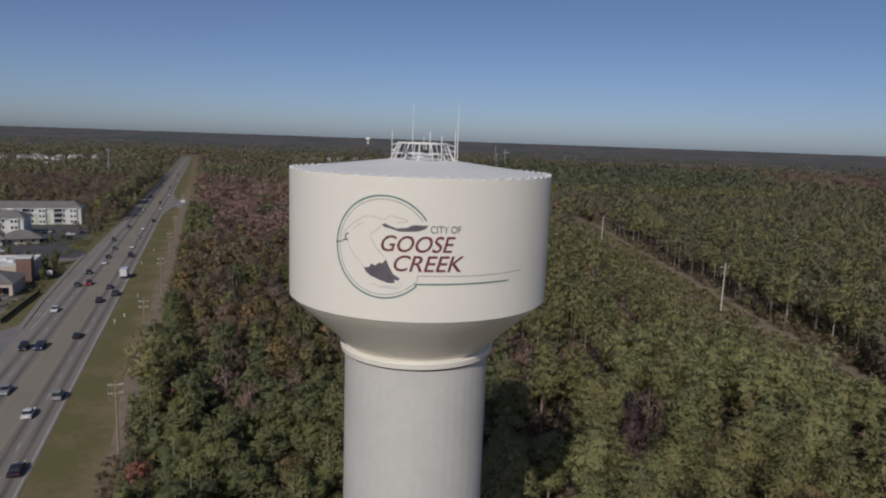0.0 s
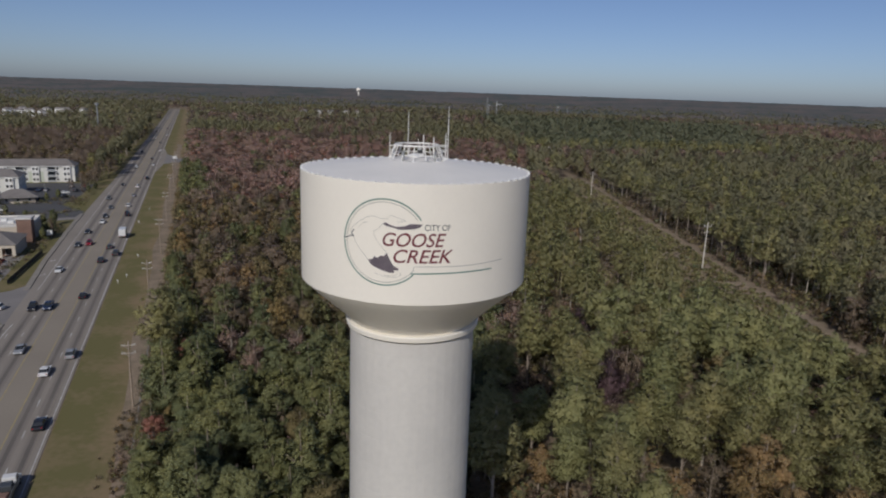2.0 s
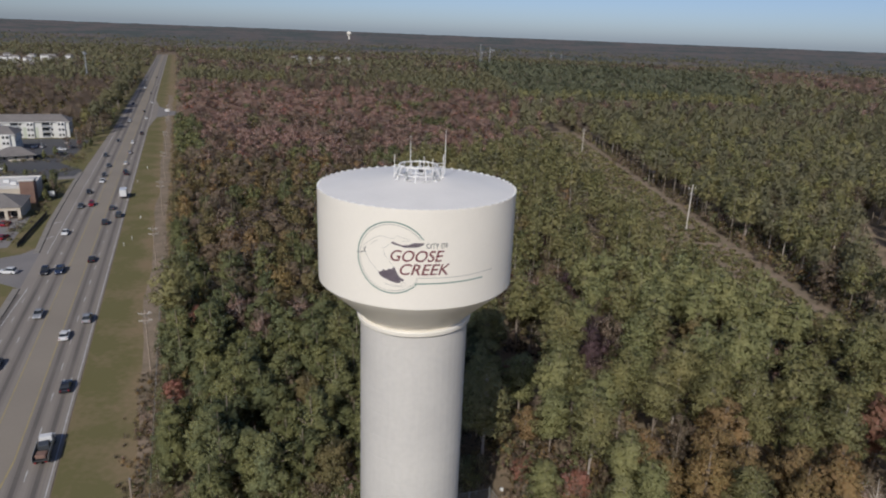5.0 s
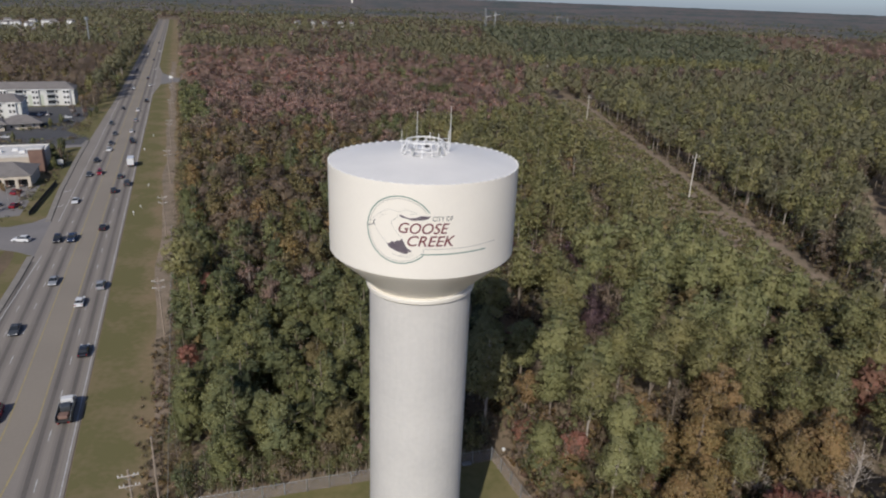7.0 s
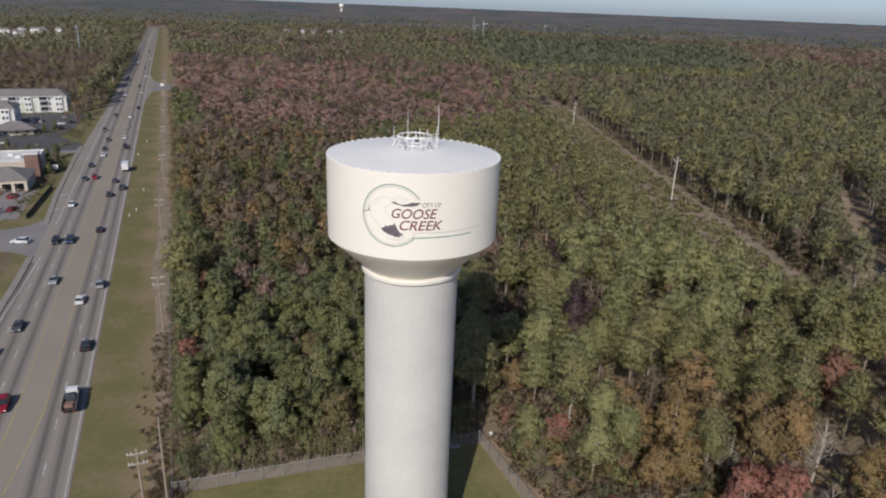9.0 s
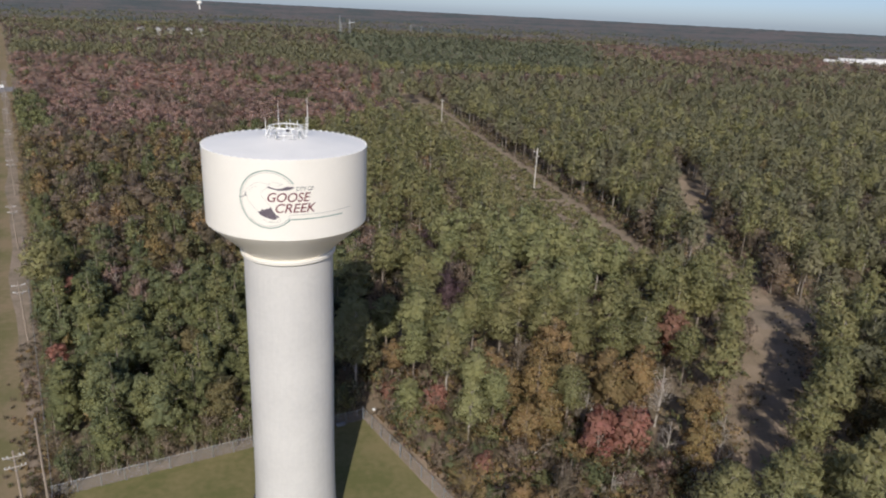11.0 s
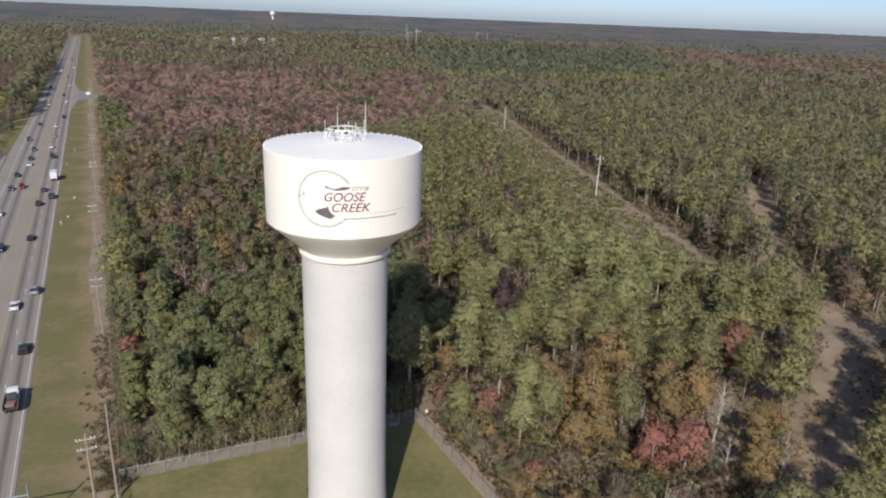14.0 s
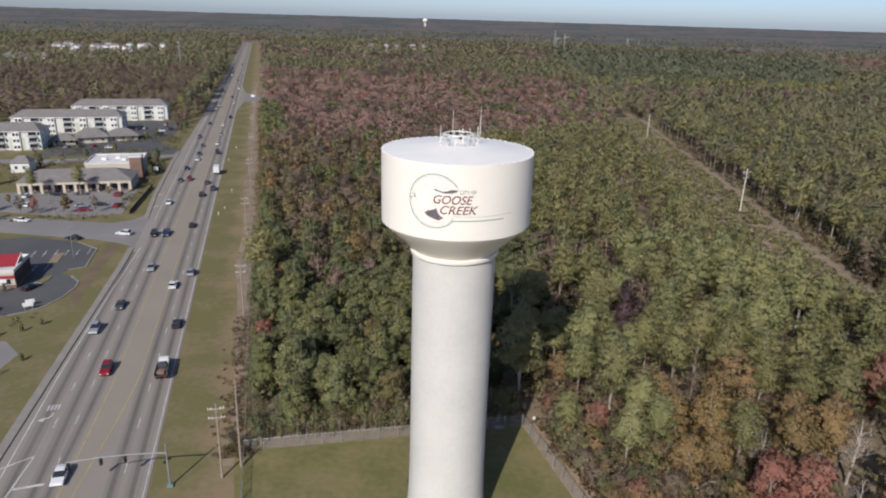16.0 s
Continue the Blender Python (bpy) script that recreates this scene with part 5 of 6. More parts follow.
fence([(-35.0, 59.3), tuple(at(-13.6, 190)[:2])], 1.3, 4.0, "low grey wire fence along the wood's edge")


# ---- poles, signals ----
def power_pole(p, h=13.0, arms=(12.2, 10.7), turn=0.0, wide=2.4):
    base = tagged(empty("power_pole", Matrix.Translation(p) @ pose(0, 0, 0, 0, 0, turn)), "weathered wooden power pole with two crossarms", "power pole", group="power poles beside the highway")
    part("pole", tube([(0, 0, -0.5), (0, 0, h * 0.5), (0, 0, h)], [0.19, 0.16, 0.12], 8), POLE_WOOD, base)
    for z in arms:
        arm = part("crossarm", box((wide, 0.13, 0.16), (0, -0.16, z), bevel=0.02), PALE_BARK, base)
        for x in (-0.46, -0.28, 0.28, 0.46):
            part("insulator", tube([(x * wide, -0.16, z + 0.07), (x * wide, -0.16, z + 0.26), (x * wide, -0.16, z + 0.32)], [0.05, 0.07, 0.03], 6), SIGN_WHITE, arm)
        for q in (-1, 1):
            part("brace", tube([(0, -0.14, z - 0.6), (q * wide * 0.3, -0.16, z - 0.06)], 0.03, 4), GALV, arm)
    return base


for k, s in enumerate((-16.5, -14.6, -14.9, -14.4, -14.4, -14.4, -14.4, -14.4)):
    power_pole(at(s, 61.1 + 60.4 * k), turn=ROAD_TURN)


def corridor_pole(x, y, h):
    base = tagged(empty("line_pole", Matrix.Translation((x, y, 0))), "pale tall power line pole standing in the cutting", "power pole", group="poles of the line through the wood")
    part("pole", tube([(0, 0, -0.5), (0, 0, h * 0.5), (0.1, 0, h)], [0.25, 0.21, 0.16], 8), PALE_POLE, base)
    part("crossarm", box((3.2, 0.18, 0.2), (0, -0.2, h - 1.6), 20, bevel=0.02), PALE_BARK, base)
    part("crossarm", box((2.6, 0.18, 0.2), (0, -0.2, h - 3.6), 20, bevel=0.02), PALE_BARK, base)
    for q in (-1.4, 1.4):
        part("insulator", tube([(q, -0.4 + q * 0.36 + 0.2, h - 1.5), (q, -0.4 + q * 0.36 + 0.2, h - 0.9)], 0.08, 6), SIGN_WHITE, base)


for x, y, h in ((95.6, 225, 17.3), (94, 396, 14.6), (94, 560, 16.5)):
    corridor_pole(x, y, h)


def signal_mast(p, turn, reach, h=7.4, heads=(0.98, 0.66, 0.42)):
    base = tagged(empty("traffic_signal", Matrix.Translation(p) @ pose(0, 0, 0, 0, 0, turn)), "grey steel traffic signal mast with long curved arm", "traffic signal")
    part("pole", tube([(0, 0, 0.3), (0, 0, h)], [0.17, 0.12], 10), GALV, base)
    part("base_plate", box((0.9, 0.9, 0.35), (0, 0, 0.17), bevel=0.05), SIGNAL_GREEN, base, "greenish concrete and steel footing")
    part("arm", tube([(-reach * f, 0, h - 1.5 + 0.75 * math.sin(min(1, f * 1.25) * 1.57) - 0.45 * f * f) for f in np.linspace(0, 1, 14)], [0.13 - 0.065 * f for f in np.linspace(0, 1, 14)], 8), GALV, base)
    for f in heads:
        z = h - 1.5 + 0.75 * math.sin(min(1, f * 1.25) * 1.57) - 0.45 * f * f
        head = part("signal_head", box((0.42, 0.34, 1.15), (-reach * f, 0.1, z - 0.7), bevel=0.04), DARK, base, "black signal head")
        for i in range(3):
            part("visor", tube([(-reach * f, -0.06, z - 0.35 - 0.34 * i), (-reach * f, -0.3, z - 0.37 - 0.34 * i)], 0.13, 8), DARK, head)


signal_mast(at(-23.9, 60.7, 0.03), ROAD_TURN, 13.4)
signal_mast(at(-54.5, 45.0, 0.03), ROAD_TURN + 196, 9.5, heads=(0.9, 0.6))


def lamp_post(p, h=9.0):
    base = tagged(empty("lamp_post", Matrix.Translation(p)), "slim grey car park lamp post", "lamp post", group="lamp posts of the car parks")
    part("pole", tube([(0, 0, 0), (0, 0, h)], [0.1, 0.06], 6), GALV, base)
    part("lamp_head", box((0.9, 0.3, 0.14), (0.35, 0, h), bevel=0.03), GALV, base)


for s, a in ((-62, 170), (-84, 140), (-62, 226), (-84, 232), (-60, 400), (-72, 372), (-95, 352)):
    lamp_post(at(s, a))


def marker(p, h, mat=SIGN_WHITE):
    base = tagged(empty("marker_post", Matrix.Translation(p)), "short white marker post in the verge", "marker post", group="markers in the verge")
    part("post", tube([(0, 0, -0.1), (0, 0, h)], 0.07, 6), mat, base)
    part("plate", box((0.3, 0.05, 0.4), (0, -0.09, h - 0.1), bevel=0.01), mat, base)


for s, a, h in ((-24.8, 207, 1.2), (-21.5, 239, 1.1), (-23.0, 214, 1.0), (-25.2, 300, 1.1), (-22.5, 330, 1.2)):
    marker(at(s, a), h)
stone = tagged(part("marker_stone", box((0.5, 0.5, 0.45), (12.3, 74.6, 0.2), 20, bevel=0.08), SIGN_WHITE), "small white block in the dirt beside the fence", "marker")
box_ob = tagged(part("ground_hatch", box((1.4, 0.8, 0.35), (6.2, 70.9, 0.2), 15, bevel=0.06), GALV), "grey steel hatch box on the lawn", "hatch")


# ---- vehicles ----
def profile_solid(points, half, top_half, zs, bm=None):
    """A side outline (x, z) drawn across a width that narrows above zs."""
    bm = bm or bmesh.new()
    rows = []
    for y in (-1, 1):
        rows.append([bm.verts.new((x, y * (half if z <= zs else top_half), z)) for x, z in points])
    n = len(points)
    for i in range(n):
        j = (i + 1) % n
        bm.faces.new((rows[0][i], rows[0][j], rows[1][j], rows[1][i]))
    bm.faces.new(rows[0])
    bm.faces.new(rows[1][::-1])
    bmesh.ops.recalc_face_normals(bm, faces=bm.faces)
    bmesh.ops.bevel(bm, geom=list(bm.edges), offset=0.05, segments=1, affect="EDGES", profile=0.6)
    return bm


def wheels(base, xs, half, r=0.34):
    for x in xs:
        for y in (-half, half):
            w = part("wheel", tube([(x, y - 0.11, r), (x, y + 0.11, r)], r, 12), TYRE, base)
            part("rim", tube([(x, y + math.copysign(0.1, y), r), (x, y + math.copysign(0.125, y), r)], r * 0.6, 10), GALV, w)


def lamps(base, front, back, half, z):
    for y in (-half + 0.25, half - 0.25):
        part("headlamp", box((0.1, 0.38, 0.16), (front, y, z), bevel=0.02), HEADLAMP, base)
        part("tail_lamp", box((0.08, 0.32, 0.18), (back, y, z + 0.08), bevel=0.02), TAILLAMP, base)


COLOUR_WORDS = {"white": "white", "silver": "silver", "black": "black", "grey": "dark grey", "red": "dark red", "blue": "dark blue"}


def car(colour, tall=False):
    base = tagged(empty("car"), f"{COLOUR_WORDS[colour]} {'sport utility car' if tall else 'saloon car'} on asphalt", "car")
    h = 1.78 if tall else 1.46
    belt = 1.08 if tall else 0.92
    paint = CAR_PAINT[colour]
    part("body", profile_solid([(-2.32, 0.3), (-2.38, 0.62), (-2.3, belt - 0.04), (-1.7, belt), (0.75, belt), (2.05, belt - 0.16), (2.36, belt - 0.34), (2.38, 0.45), (2.25, 0.28)], 0.92, 0.9, 0.7), paint, base)
    back = -2.1 if tall else -1.55
    part("window_band", profile_solid([(back - 0.1, belt - 0.03), (back + 0.28, h - 0.07), (0.1, h - 0.07), (0.98, belt - 0.03)], 0.84, 0.68, belt), WINDOW, base, "dark glass")
    part("roof_panel", profile_solid([(back + 0.34, h - 0.09), (back + 0.5, h), (-0.1, h), (0.12, h - 0.09)], 0.7, 0.64, h - 0.08), paint, base)
    wheels(base, (-1.42, 1.45), 0.82)
    lamps(base, 2.33, -2.33, 0.92, 0.66)
    for y in (-0.97, 0.97):
        part("mirror", box((0.14, 0.16, 0.12), (0.72, y, belt + 0.06), bevel=0.03), paint, base)
    return base


def pickup(colour):
    base = tagged(empty("pickup_truck"), f"{COLOUR_WORDS[colour]} pickup truck with open bed", "pickup truck")
    paint = CAR_PAINT[colour]
    part("body", profile_solid([(-2.8, 0.42), (-2.86, 1.0), (0.85, 1.12), (2.4, 1.05), (2.72, 0.85), (2.75, 0.5), (2.6, 0.36)], 0.97, 0.96, 0.8), paint, base)
    part("window_band", profile_solid([(-0.75, 1.08), (-0.6, 1.72), (0.6, 1.72), (1.3, 1.08)], 0.88, 0.74, 1.1), WINDOW, base, "dark glass")
    part("roof_panel", profile_solid([(-0.62, 1.70), (-0.5, 1.82), (0.5, 1.82), (0.68, 1.70)], 0.76, 0.7, 1.72), paint, base)
    part("bed_floor", box((1.9, 1.6, 0.05), (-1.8, 0, 1.07)), DARK, base, "dark bed liner")
    for y in (-0.88, 0.88):
        part("bed_side", box((2.0, 0.12, 0.22), (-1.82, y, 1.15), bevel=0.02), paint, base)
    part("tailgate", box((0.1, 1.8, 0.26), (-2.8, 0, 1.12), bevel=0.02), paint, base)
    wheels(base, (-1.8, 1.7), 0.86, 0.38)
    lamps(base, 2.7, -2.82, 0.95, 0.78)
    return base


def box_truck():
    base = tagged(empty("box_truck"), "white box truck with a tall cargo body", "truck")
    part("cargo_box", box((5.6, 2.4, 2.5), (-1.1, 0, 2.25), bevel=0.05), CAR_PAINT["white"], base, "white cargo box")
    part("cab", profile_solid([(1.85, 0.5), (1.85, 2.25), (2.9, 2.25), (3.5, 1.45), (3.9, 1.3), (4.0, 0.5)], 1.05, 0.95, 1.4), CAR_PAINT["white"], base)
    part("windscreen", profile_solid([(2.7, 1.4), (2.75, 2.15), (2.98, 2.15), (3.5, 1.4)], 1.0, 0.97, 1.5), WINDOW, base, "dark glass")
    part("chassis", box((7.2, 0.9, 0.3), (0, 0, 0.75), bevel=0.03), DARK, base)
    wheels(base, (-2.3, 2.8), 1.0, 0.45)
    lamps(base, 3.97, -3.9, 1.05, 0.8)
    return base


def flatbed():
    base = tagged(empty("flatbed_truck"), "dark flatbed work truck with a white cab", "truck")
    part("cab", profile_solid([(0.9, 0.5), (0.9, 2.2), (2.1, 2.2), (2.7, 1.35), (3.6, 1.2), (3.7, 0.5)], 1.0, 0.9, 1.35), CAR_PAINT["white"], base, "white cab")
    part("windscreen", profile_solid([(1.3, 1.4), (1.4, 2.1), (2.15, 2.1), (2.68, 1.4)], 0.97, 0.92, 1.5), WINDOW, base, "dark glass")
    part("flatbed", box((5.0, 2.3, 0.2), (-1.7, 0, 1.1), bevel=0.03), DARK, base)
    for y in (-1.1, 1.1):
        part("side_board", box((5.0, 0.08, 0.75), (-1.7, y, 1.5), bevel=0.02), GALV, base)
    part("load", box((1.6, 1.6, 0.9), (-0.6, 0, 1.65), 5, bevel=0.1), CAR_PAINT["grey"], base, "grey machine on the bed")
    part("load", box((1.4, 1.5, 0.6), (-3.0, 0, 1.5), -8, bevel=0.1), BRICK, base, "rust-brown load")
    wheels(base, (-2.9, -1.9, 2.6), 0.95, 0.45)
    lamps(base, 3.66, -4.2, 1.0, 0.8)
    return base


AWAY, TOWARD = ROAD_TURN + 90, ROAD_TURN - 90
KINDS = {}


def drive(kind, s, a, turn, z=0.09):
    """A vehicle at its place on the road; the first of a kind is moved there, the others are copies."""
    m = Matrix.Translation(at(s, a, z)) @ pose(0, 0, 0, 0, 0, turn)
    if kind in KINDS:
        return copy_thing(KINDS[kind], m)
    if kind == "box_truck":
        ob = box_truck()
    elif kind == "flatbed":
        ob = flatbed()
    elif kind.startswith("pickup_"):
        ob = pickup(kind[7:])
    elif kind.startswith("suv_"):
        ob = car(kind[4:], True)
    else:
        ob = car(kind)
    ob.matrix_world = m
    KINDS[kind] = ob
    return ob


for kind, s, a in (("black", -29.0, 118), ("suv_silver", -28.9, 150.5), ("white", -32.4, 142), ("flatbed", -29.2, 97), ("black", -32.4, 195), ("pickup_grey", -28.8, 244), ("box_truck", -29.0, 274), ("suv_black", -32.4, 235), ("grey", -31.8, 255), ("black", -30.8, 318), ("black", -31.5, 323), ("silver", -32.4, 373), ("white", -32.6, 343), ("suv_white", -32.8, 406), ("pickup_black", -29.6, 440), ("white", -29.8, 514), ("black", -32.6, 554), ("white", -29.2, 620), ("grey", -32.5, 700), ("white", -29.3, 800), ("black", -32.6, 910)):
    drive(kind, s, a, AWAY)
for kind, s, a in (("white", -40.0, 66), ("suv_red", -39.9, 99), ("suv_silver", -45.9, 118.5), ("grey", -43.0, 131), ("silver", -39.6, 156), ("suv_black", -43.0, 187), ("pickup_blue", -39.4, 187), ("white", -43.0, 225), ("suv_red", -39.2, 262), ("grey", -42.6, 260), ("black", -42.3, 283), ("white", -39.3, 303), ("black", -39.6, 316), ("grey", -39.6, 338), ("black", -40.7, 413), ("suv_grey", -43.2, 365), ("white", -39.7, 500), ("grey", -43.0, 610), ("white", -39.6, 760), ("black", -43.0, 860)):
    drive(kind, s, a, TOWARD)
drive("suv_white", -52.0, 189, ROAD_TURN + 160, 0.08)
drive("white", -86.2, 209, ROAD_TURN - 22, 0.08)
drive("black", -66.0, 187, ROAD_TURN + 160, 0.08)
PARKED = (('suv_red', -62.5, 240, 75), ('black', -66, 226, 8), ('silver', -72, 225, 8), ('red', -70, 219, 10), ('suv_grey', -78, 230, 70), ('white', -90, 229, 80), ('black', -84, 243, 0), ('grey', -76, 243, 0), ('red', -60, 224, 75), ('white', -94, 242, 75), ('white', -80, 398, 80), ('silver', -76, 398, 80), ('black', -64, 376, 20))
PARKED_FAR = (('white', -66, 388, 0), ('grey', -62, 395, 85), ('silver', -104, 342, 80), ('black', -98, 342, 80), ('red', -92, 342, 80), ('white', -84, 338, 10), ('blue', -108, 400, 80), ('white', -66, 410, 85), ('red', -60, 412, 85), ('grey', -90, 330, 5), ('black', -66.5, 147, 60), ('grey', -72, 134, 10), ('silver', -66, 108, 70), ('white', -72, 106, 70))
for i, (kind, s, a, turn) in enumerate(PARKED + PARKED_FAR):
    drive(kind, s, a, ROAD_TURN + turn, 0.06)


# ---- buildings across the highway ----
def gable_roof(s, w, d, z, h, over=0.6, hip=5.0):
    bm = bmesh.new()
    x0, x1, y0, y1 = -over, w + over, -over, d + over
    low = [bm.verts.new(p) for p in ((x0, y0, z), (x1, y0, z), (x1, y1, z), (x0, y1, z))]
    r0, r1 = bm.verts.new((x0 + hip, d / 2, z + h)), bm.verts.new((x1 - hip, d / 2, z + h))
    bm.faces.new((low[0], low[1], r1, r0))
    bm.faces.new((low[1], low[2], r1))
    bm.faces.new((low[2], low[3], r0, r1))
    bm.faces.new((low[3], low[0], r0))
    bm.faces.new(low[::-1])
    bmesh.ops.recalc_face_normals(bm, faces=bm.faces)
    return bm


def window(base, x, y, z, w=1.3, h=1.5, turn=0):
    f = part("window", box((w, 0.12, h), (x, y, z), turn), WALL_WHITE, base)
    c, s_ = math.cos(radians(turn)), math.sin(radians(turn))
    part("pane", box((w - 0.24, 0.06, h - 0.24), (x + s_ * 0.05, y - c * 0.05, z), turn), WINDOW, f)


def apartment(s0, s1, a, depth=16, storeys=3):
    w = s1 - s0
    base = tagged(empty("apartment_block", Matrix.Translation(at(s0, a)) @ pose(0, 0, 0, 0, 0, ROAD_TURN)), "three-storey pale apartment block with a grey-brown hipped roof", "apartment block", group="apartment blocks")
    H_ = 3.05 * storeys
    part("wall", box((w, depth, H_), (w / 2, depth / 2, H_ / 2)), WALL_CREAM, base, "cream siding walls")
    part("roof", gable_roof(0, w, depth, H_, 3.4), SHINGLE, base, "grey-brown shingle roof")
    part("fascia", box((w + 1.1, 0.2, 0.3), (w / 2, -0.5, H_ - 0.12)), WALL_WHITE, base)
    n = max(2, round(w / 7.6))
    bw = w / n
    for i in range(n):
        x = bw * (i + 0.5)
        if i % 2 == 0:
            if i % 4 == 0:
                part("panel", box((bw * 0.98, 0.04, H_ - 3.1), (x, -0.022, H_ / 2 - 1.5)), SAGE, base, "sage-green siding panel")
            part("bay", box((bw * 0.46, 0.9, H_ - 0.2), (x, -0.42, H_ / 2 - 0.1)), WALL_WHITE, base, "white siding bay")
        for k in range(storeys):
            z = 3.05 * k + 1.7
            if i % 2 == 0:
                window(base, x - bw * 0.11, -0.9, z)
                window(base, x + bw * 0.11, -0.9, z)
            else:
                # no recess is cut: a dark panel on the wall gives its shade
                b = part("balcony", box((bw * 0.5, 0.06, 2.4), (x, -0.04, z - 0.1)), WINDOW, base, "dark flat panel standing in for a shaded balcony recess")
                part("balcony_slab", box((bw * 0.54, 1.3, 0.16), (x, -0.6, z - 1.35)), WALL_WHITE, b)
                part("railing", box((bw * 0.54, 0.05, 0.9), (x, -1.2, z - 0.85)), WALL_GREY, b)
                window(base, x + bw * 0.38, -0.03, z)
    for k in range(storeys):
        for y in (3, 8, 13):
            window(base, w + 0.03, y, 3.05 * k + 1.7, turn=90)
    part("gutter_pipe", tube([(0.2, -0.1, 0), (0.2, -0.1, H_)], 0.07, 5), WALL_WHITE, base)
    return base


apartment(-122, -67.3, 432)
apartment(-141, -85.5, 384)
apartment(-156, -114, 337)
pav = tagged(empty("clubhouse", Matrix.Translation(at(-112, 348)) @ pose(0, 0, 0, 0, 0, ROAD_TURN + 12)), "low clubhouse with a grey-brown hipped roof", "clubhouse")
for x, y, w, d, h, top in ((0, 0, 10, 8, 2.9, 2.2), (11, 2, 14, 11, 3.6, 3.2), (25.5, 4, 14, 11, 3.2, 2.6)):
    part("wall", box((w, d, h), (x + w / 2, y + d / 2, h / 2)), TAN_WALL, pav)
    bm = gable_roof(0, w, d, h - 0.4, top + 0.8, 1.7, min(w, d) / 2 + 1)
    bmesh.ops.translate(bm, verts=bm.verts, vec=(x, y, 0))
    part("roof", bm, SHINGLE, pav)
    for i in range(3):
        window(pav, x + w * (i + 0.5) / 3, y - 0.03, 1.6)


def arcade():
    base = tagged(empty("shop_row", Matrix.Translation(at(-98.5, 247)) @ pose(0, 0, 0, 0, 0, ROAD_TURN)), "low tan shop row with an arcade and hipped roof", "shop building")
    w, d, h = 39.5, 17.0, 4.4
    part("wall", box((w - 2, d - 3, h), (w / 2, d / 2 + 1.4, h / 2)), BRICK, base, "brown shop wall behind the arcade")
    part("roof", gable_roof(0, w, d, h, 3.2, 0.5, 7), SHINGLE, base, "grey-brown shingle hipped roof")
    part("lintel", box((w, 0.5, 1.1), (w / 2, 0.1, h - 0.62)), TAN_WALL, base, "tan arcade beam")
    n = 10
    for i in range(n + 1):
        part("pier", box((1.0, 0.6, h - 1.0), (0.5 + (w - 1.0) * i / n, 0.1, (h - 1.0) / 2), bevel=0.04), TAN_WALL, base, "tan stucco pier")
    for i in range(n):
        window(base, 2.4 + (w - 4.8) * i / (n - 1), 2.86, 1.5, 2.6, 2.3)
    part("side_wall", box((0.5, d - 1, h - 0.3), (w - 0.3, d / 2, h / 2 - 0.15)), TAN_WALL, base)


arcade()


def flat_shop():
    base = tagged(empty("flat_roofed_shop", Matrix.Translation(at(-80, 270)) @ pose(0, 0, 0, 0, 0, ROAD_TURN)), "shop with white flat roof and brick corner tower", "shop building")
    w, d, h = 21.0, 19.0, 6.0
    part("wall", box((w, d, h), (w / 2, d / 2, h / 2)), TAN_WALL, base, "cream walls")
    part("roof", box((w - 0.6, d - 0.6, 0.2), (w / 2, d / 2, h + 0.1)), FLAT_ROOF, base, "white membrane roof")
    for size, c in (((w + 0.2, 0.3, 0.9), (w / 2, 0, h + 0.25)), ((w + 0.2, 0.3, 0.9), (w / 2, d, h + 0.25)), ((0.3, d, 0.9), (0, d / 2, h + 0.25)), ((0.3, d, 0.9), (w, d / 2, h + 0.25))):
        part("parapet", box(size, c), FLAT_ROOF, base, "pale parapet")
    part("corner_tower", box((4.6, 5.2, 8.6), (w - 1.6, 1.6, 4.3)), BRICK, base, "red-brown brick corner tower")
    part("tower_cap", box((5.2, 5.8, 0.6), (w - 1.6, 1.6, 8.9), bevel=0.08), FLAT_ROOF, base, "pale tower cap")
    for x, y in ((6, 8), (11, 10), (14, 6)):
        part("roof_unit", box((2.0, 1.6, 1.0), (x, y, h + 0.7), bevel=0.08), SIGN_WHITE, base, "white roof air unit")
    for i in range(4):
        window(base, 2.6 + 4 * i, -0.03, 1.8, 2.6, 2.4)


flat_shop()


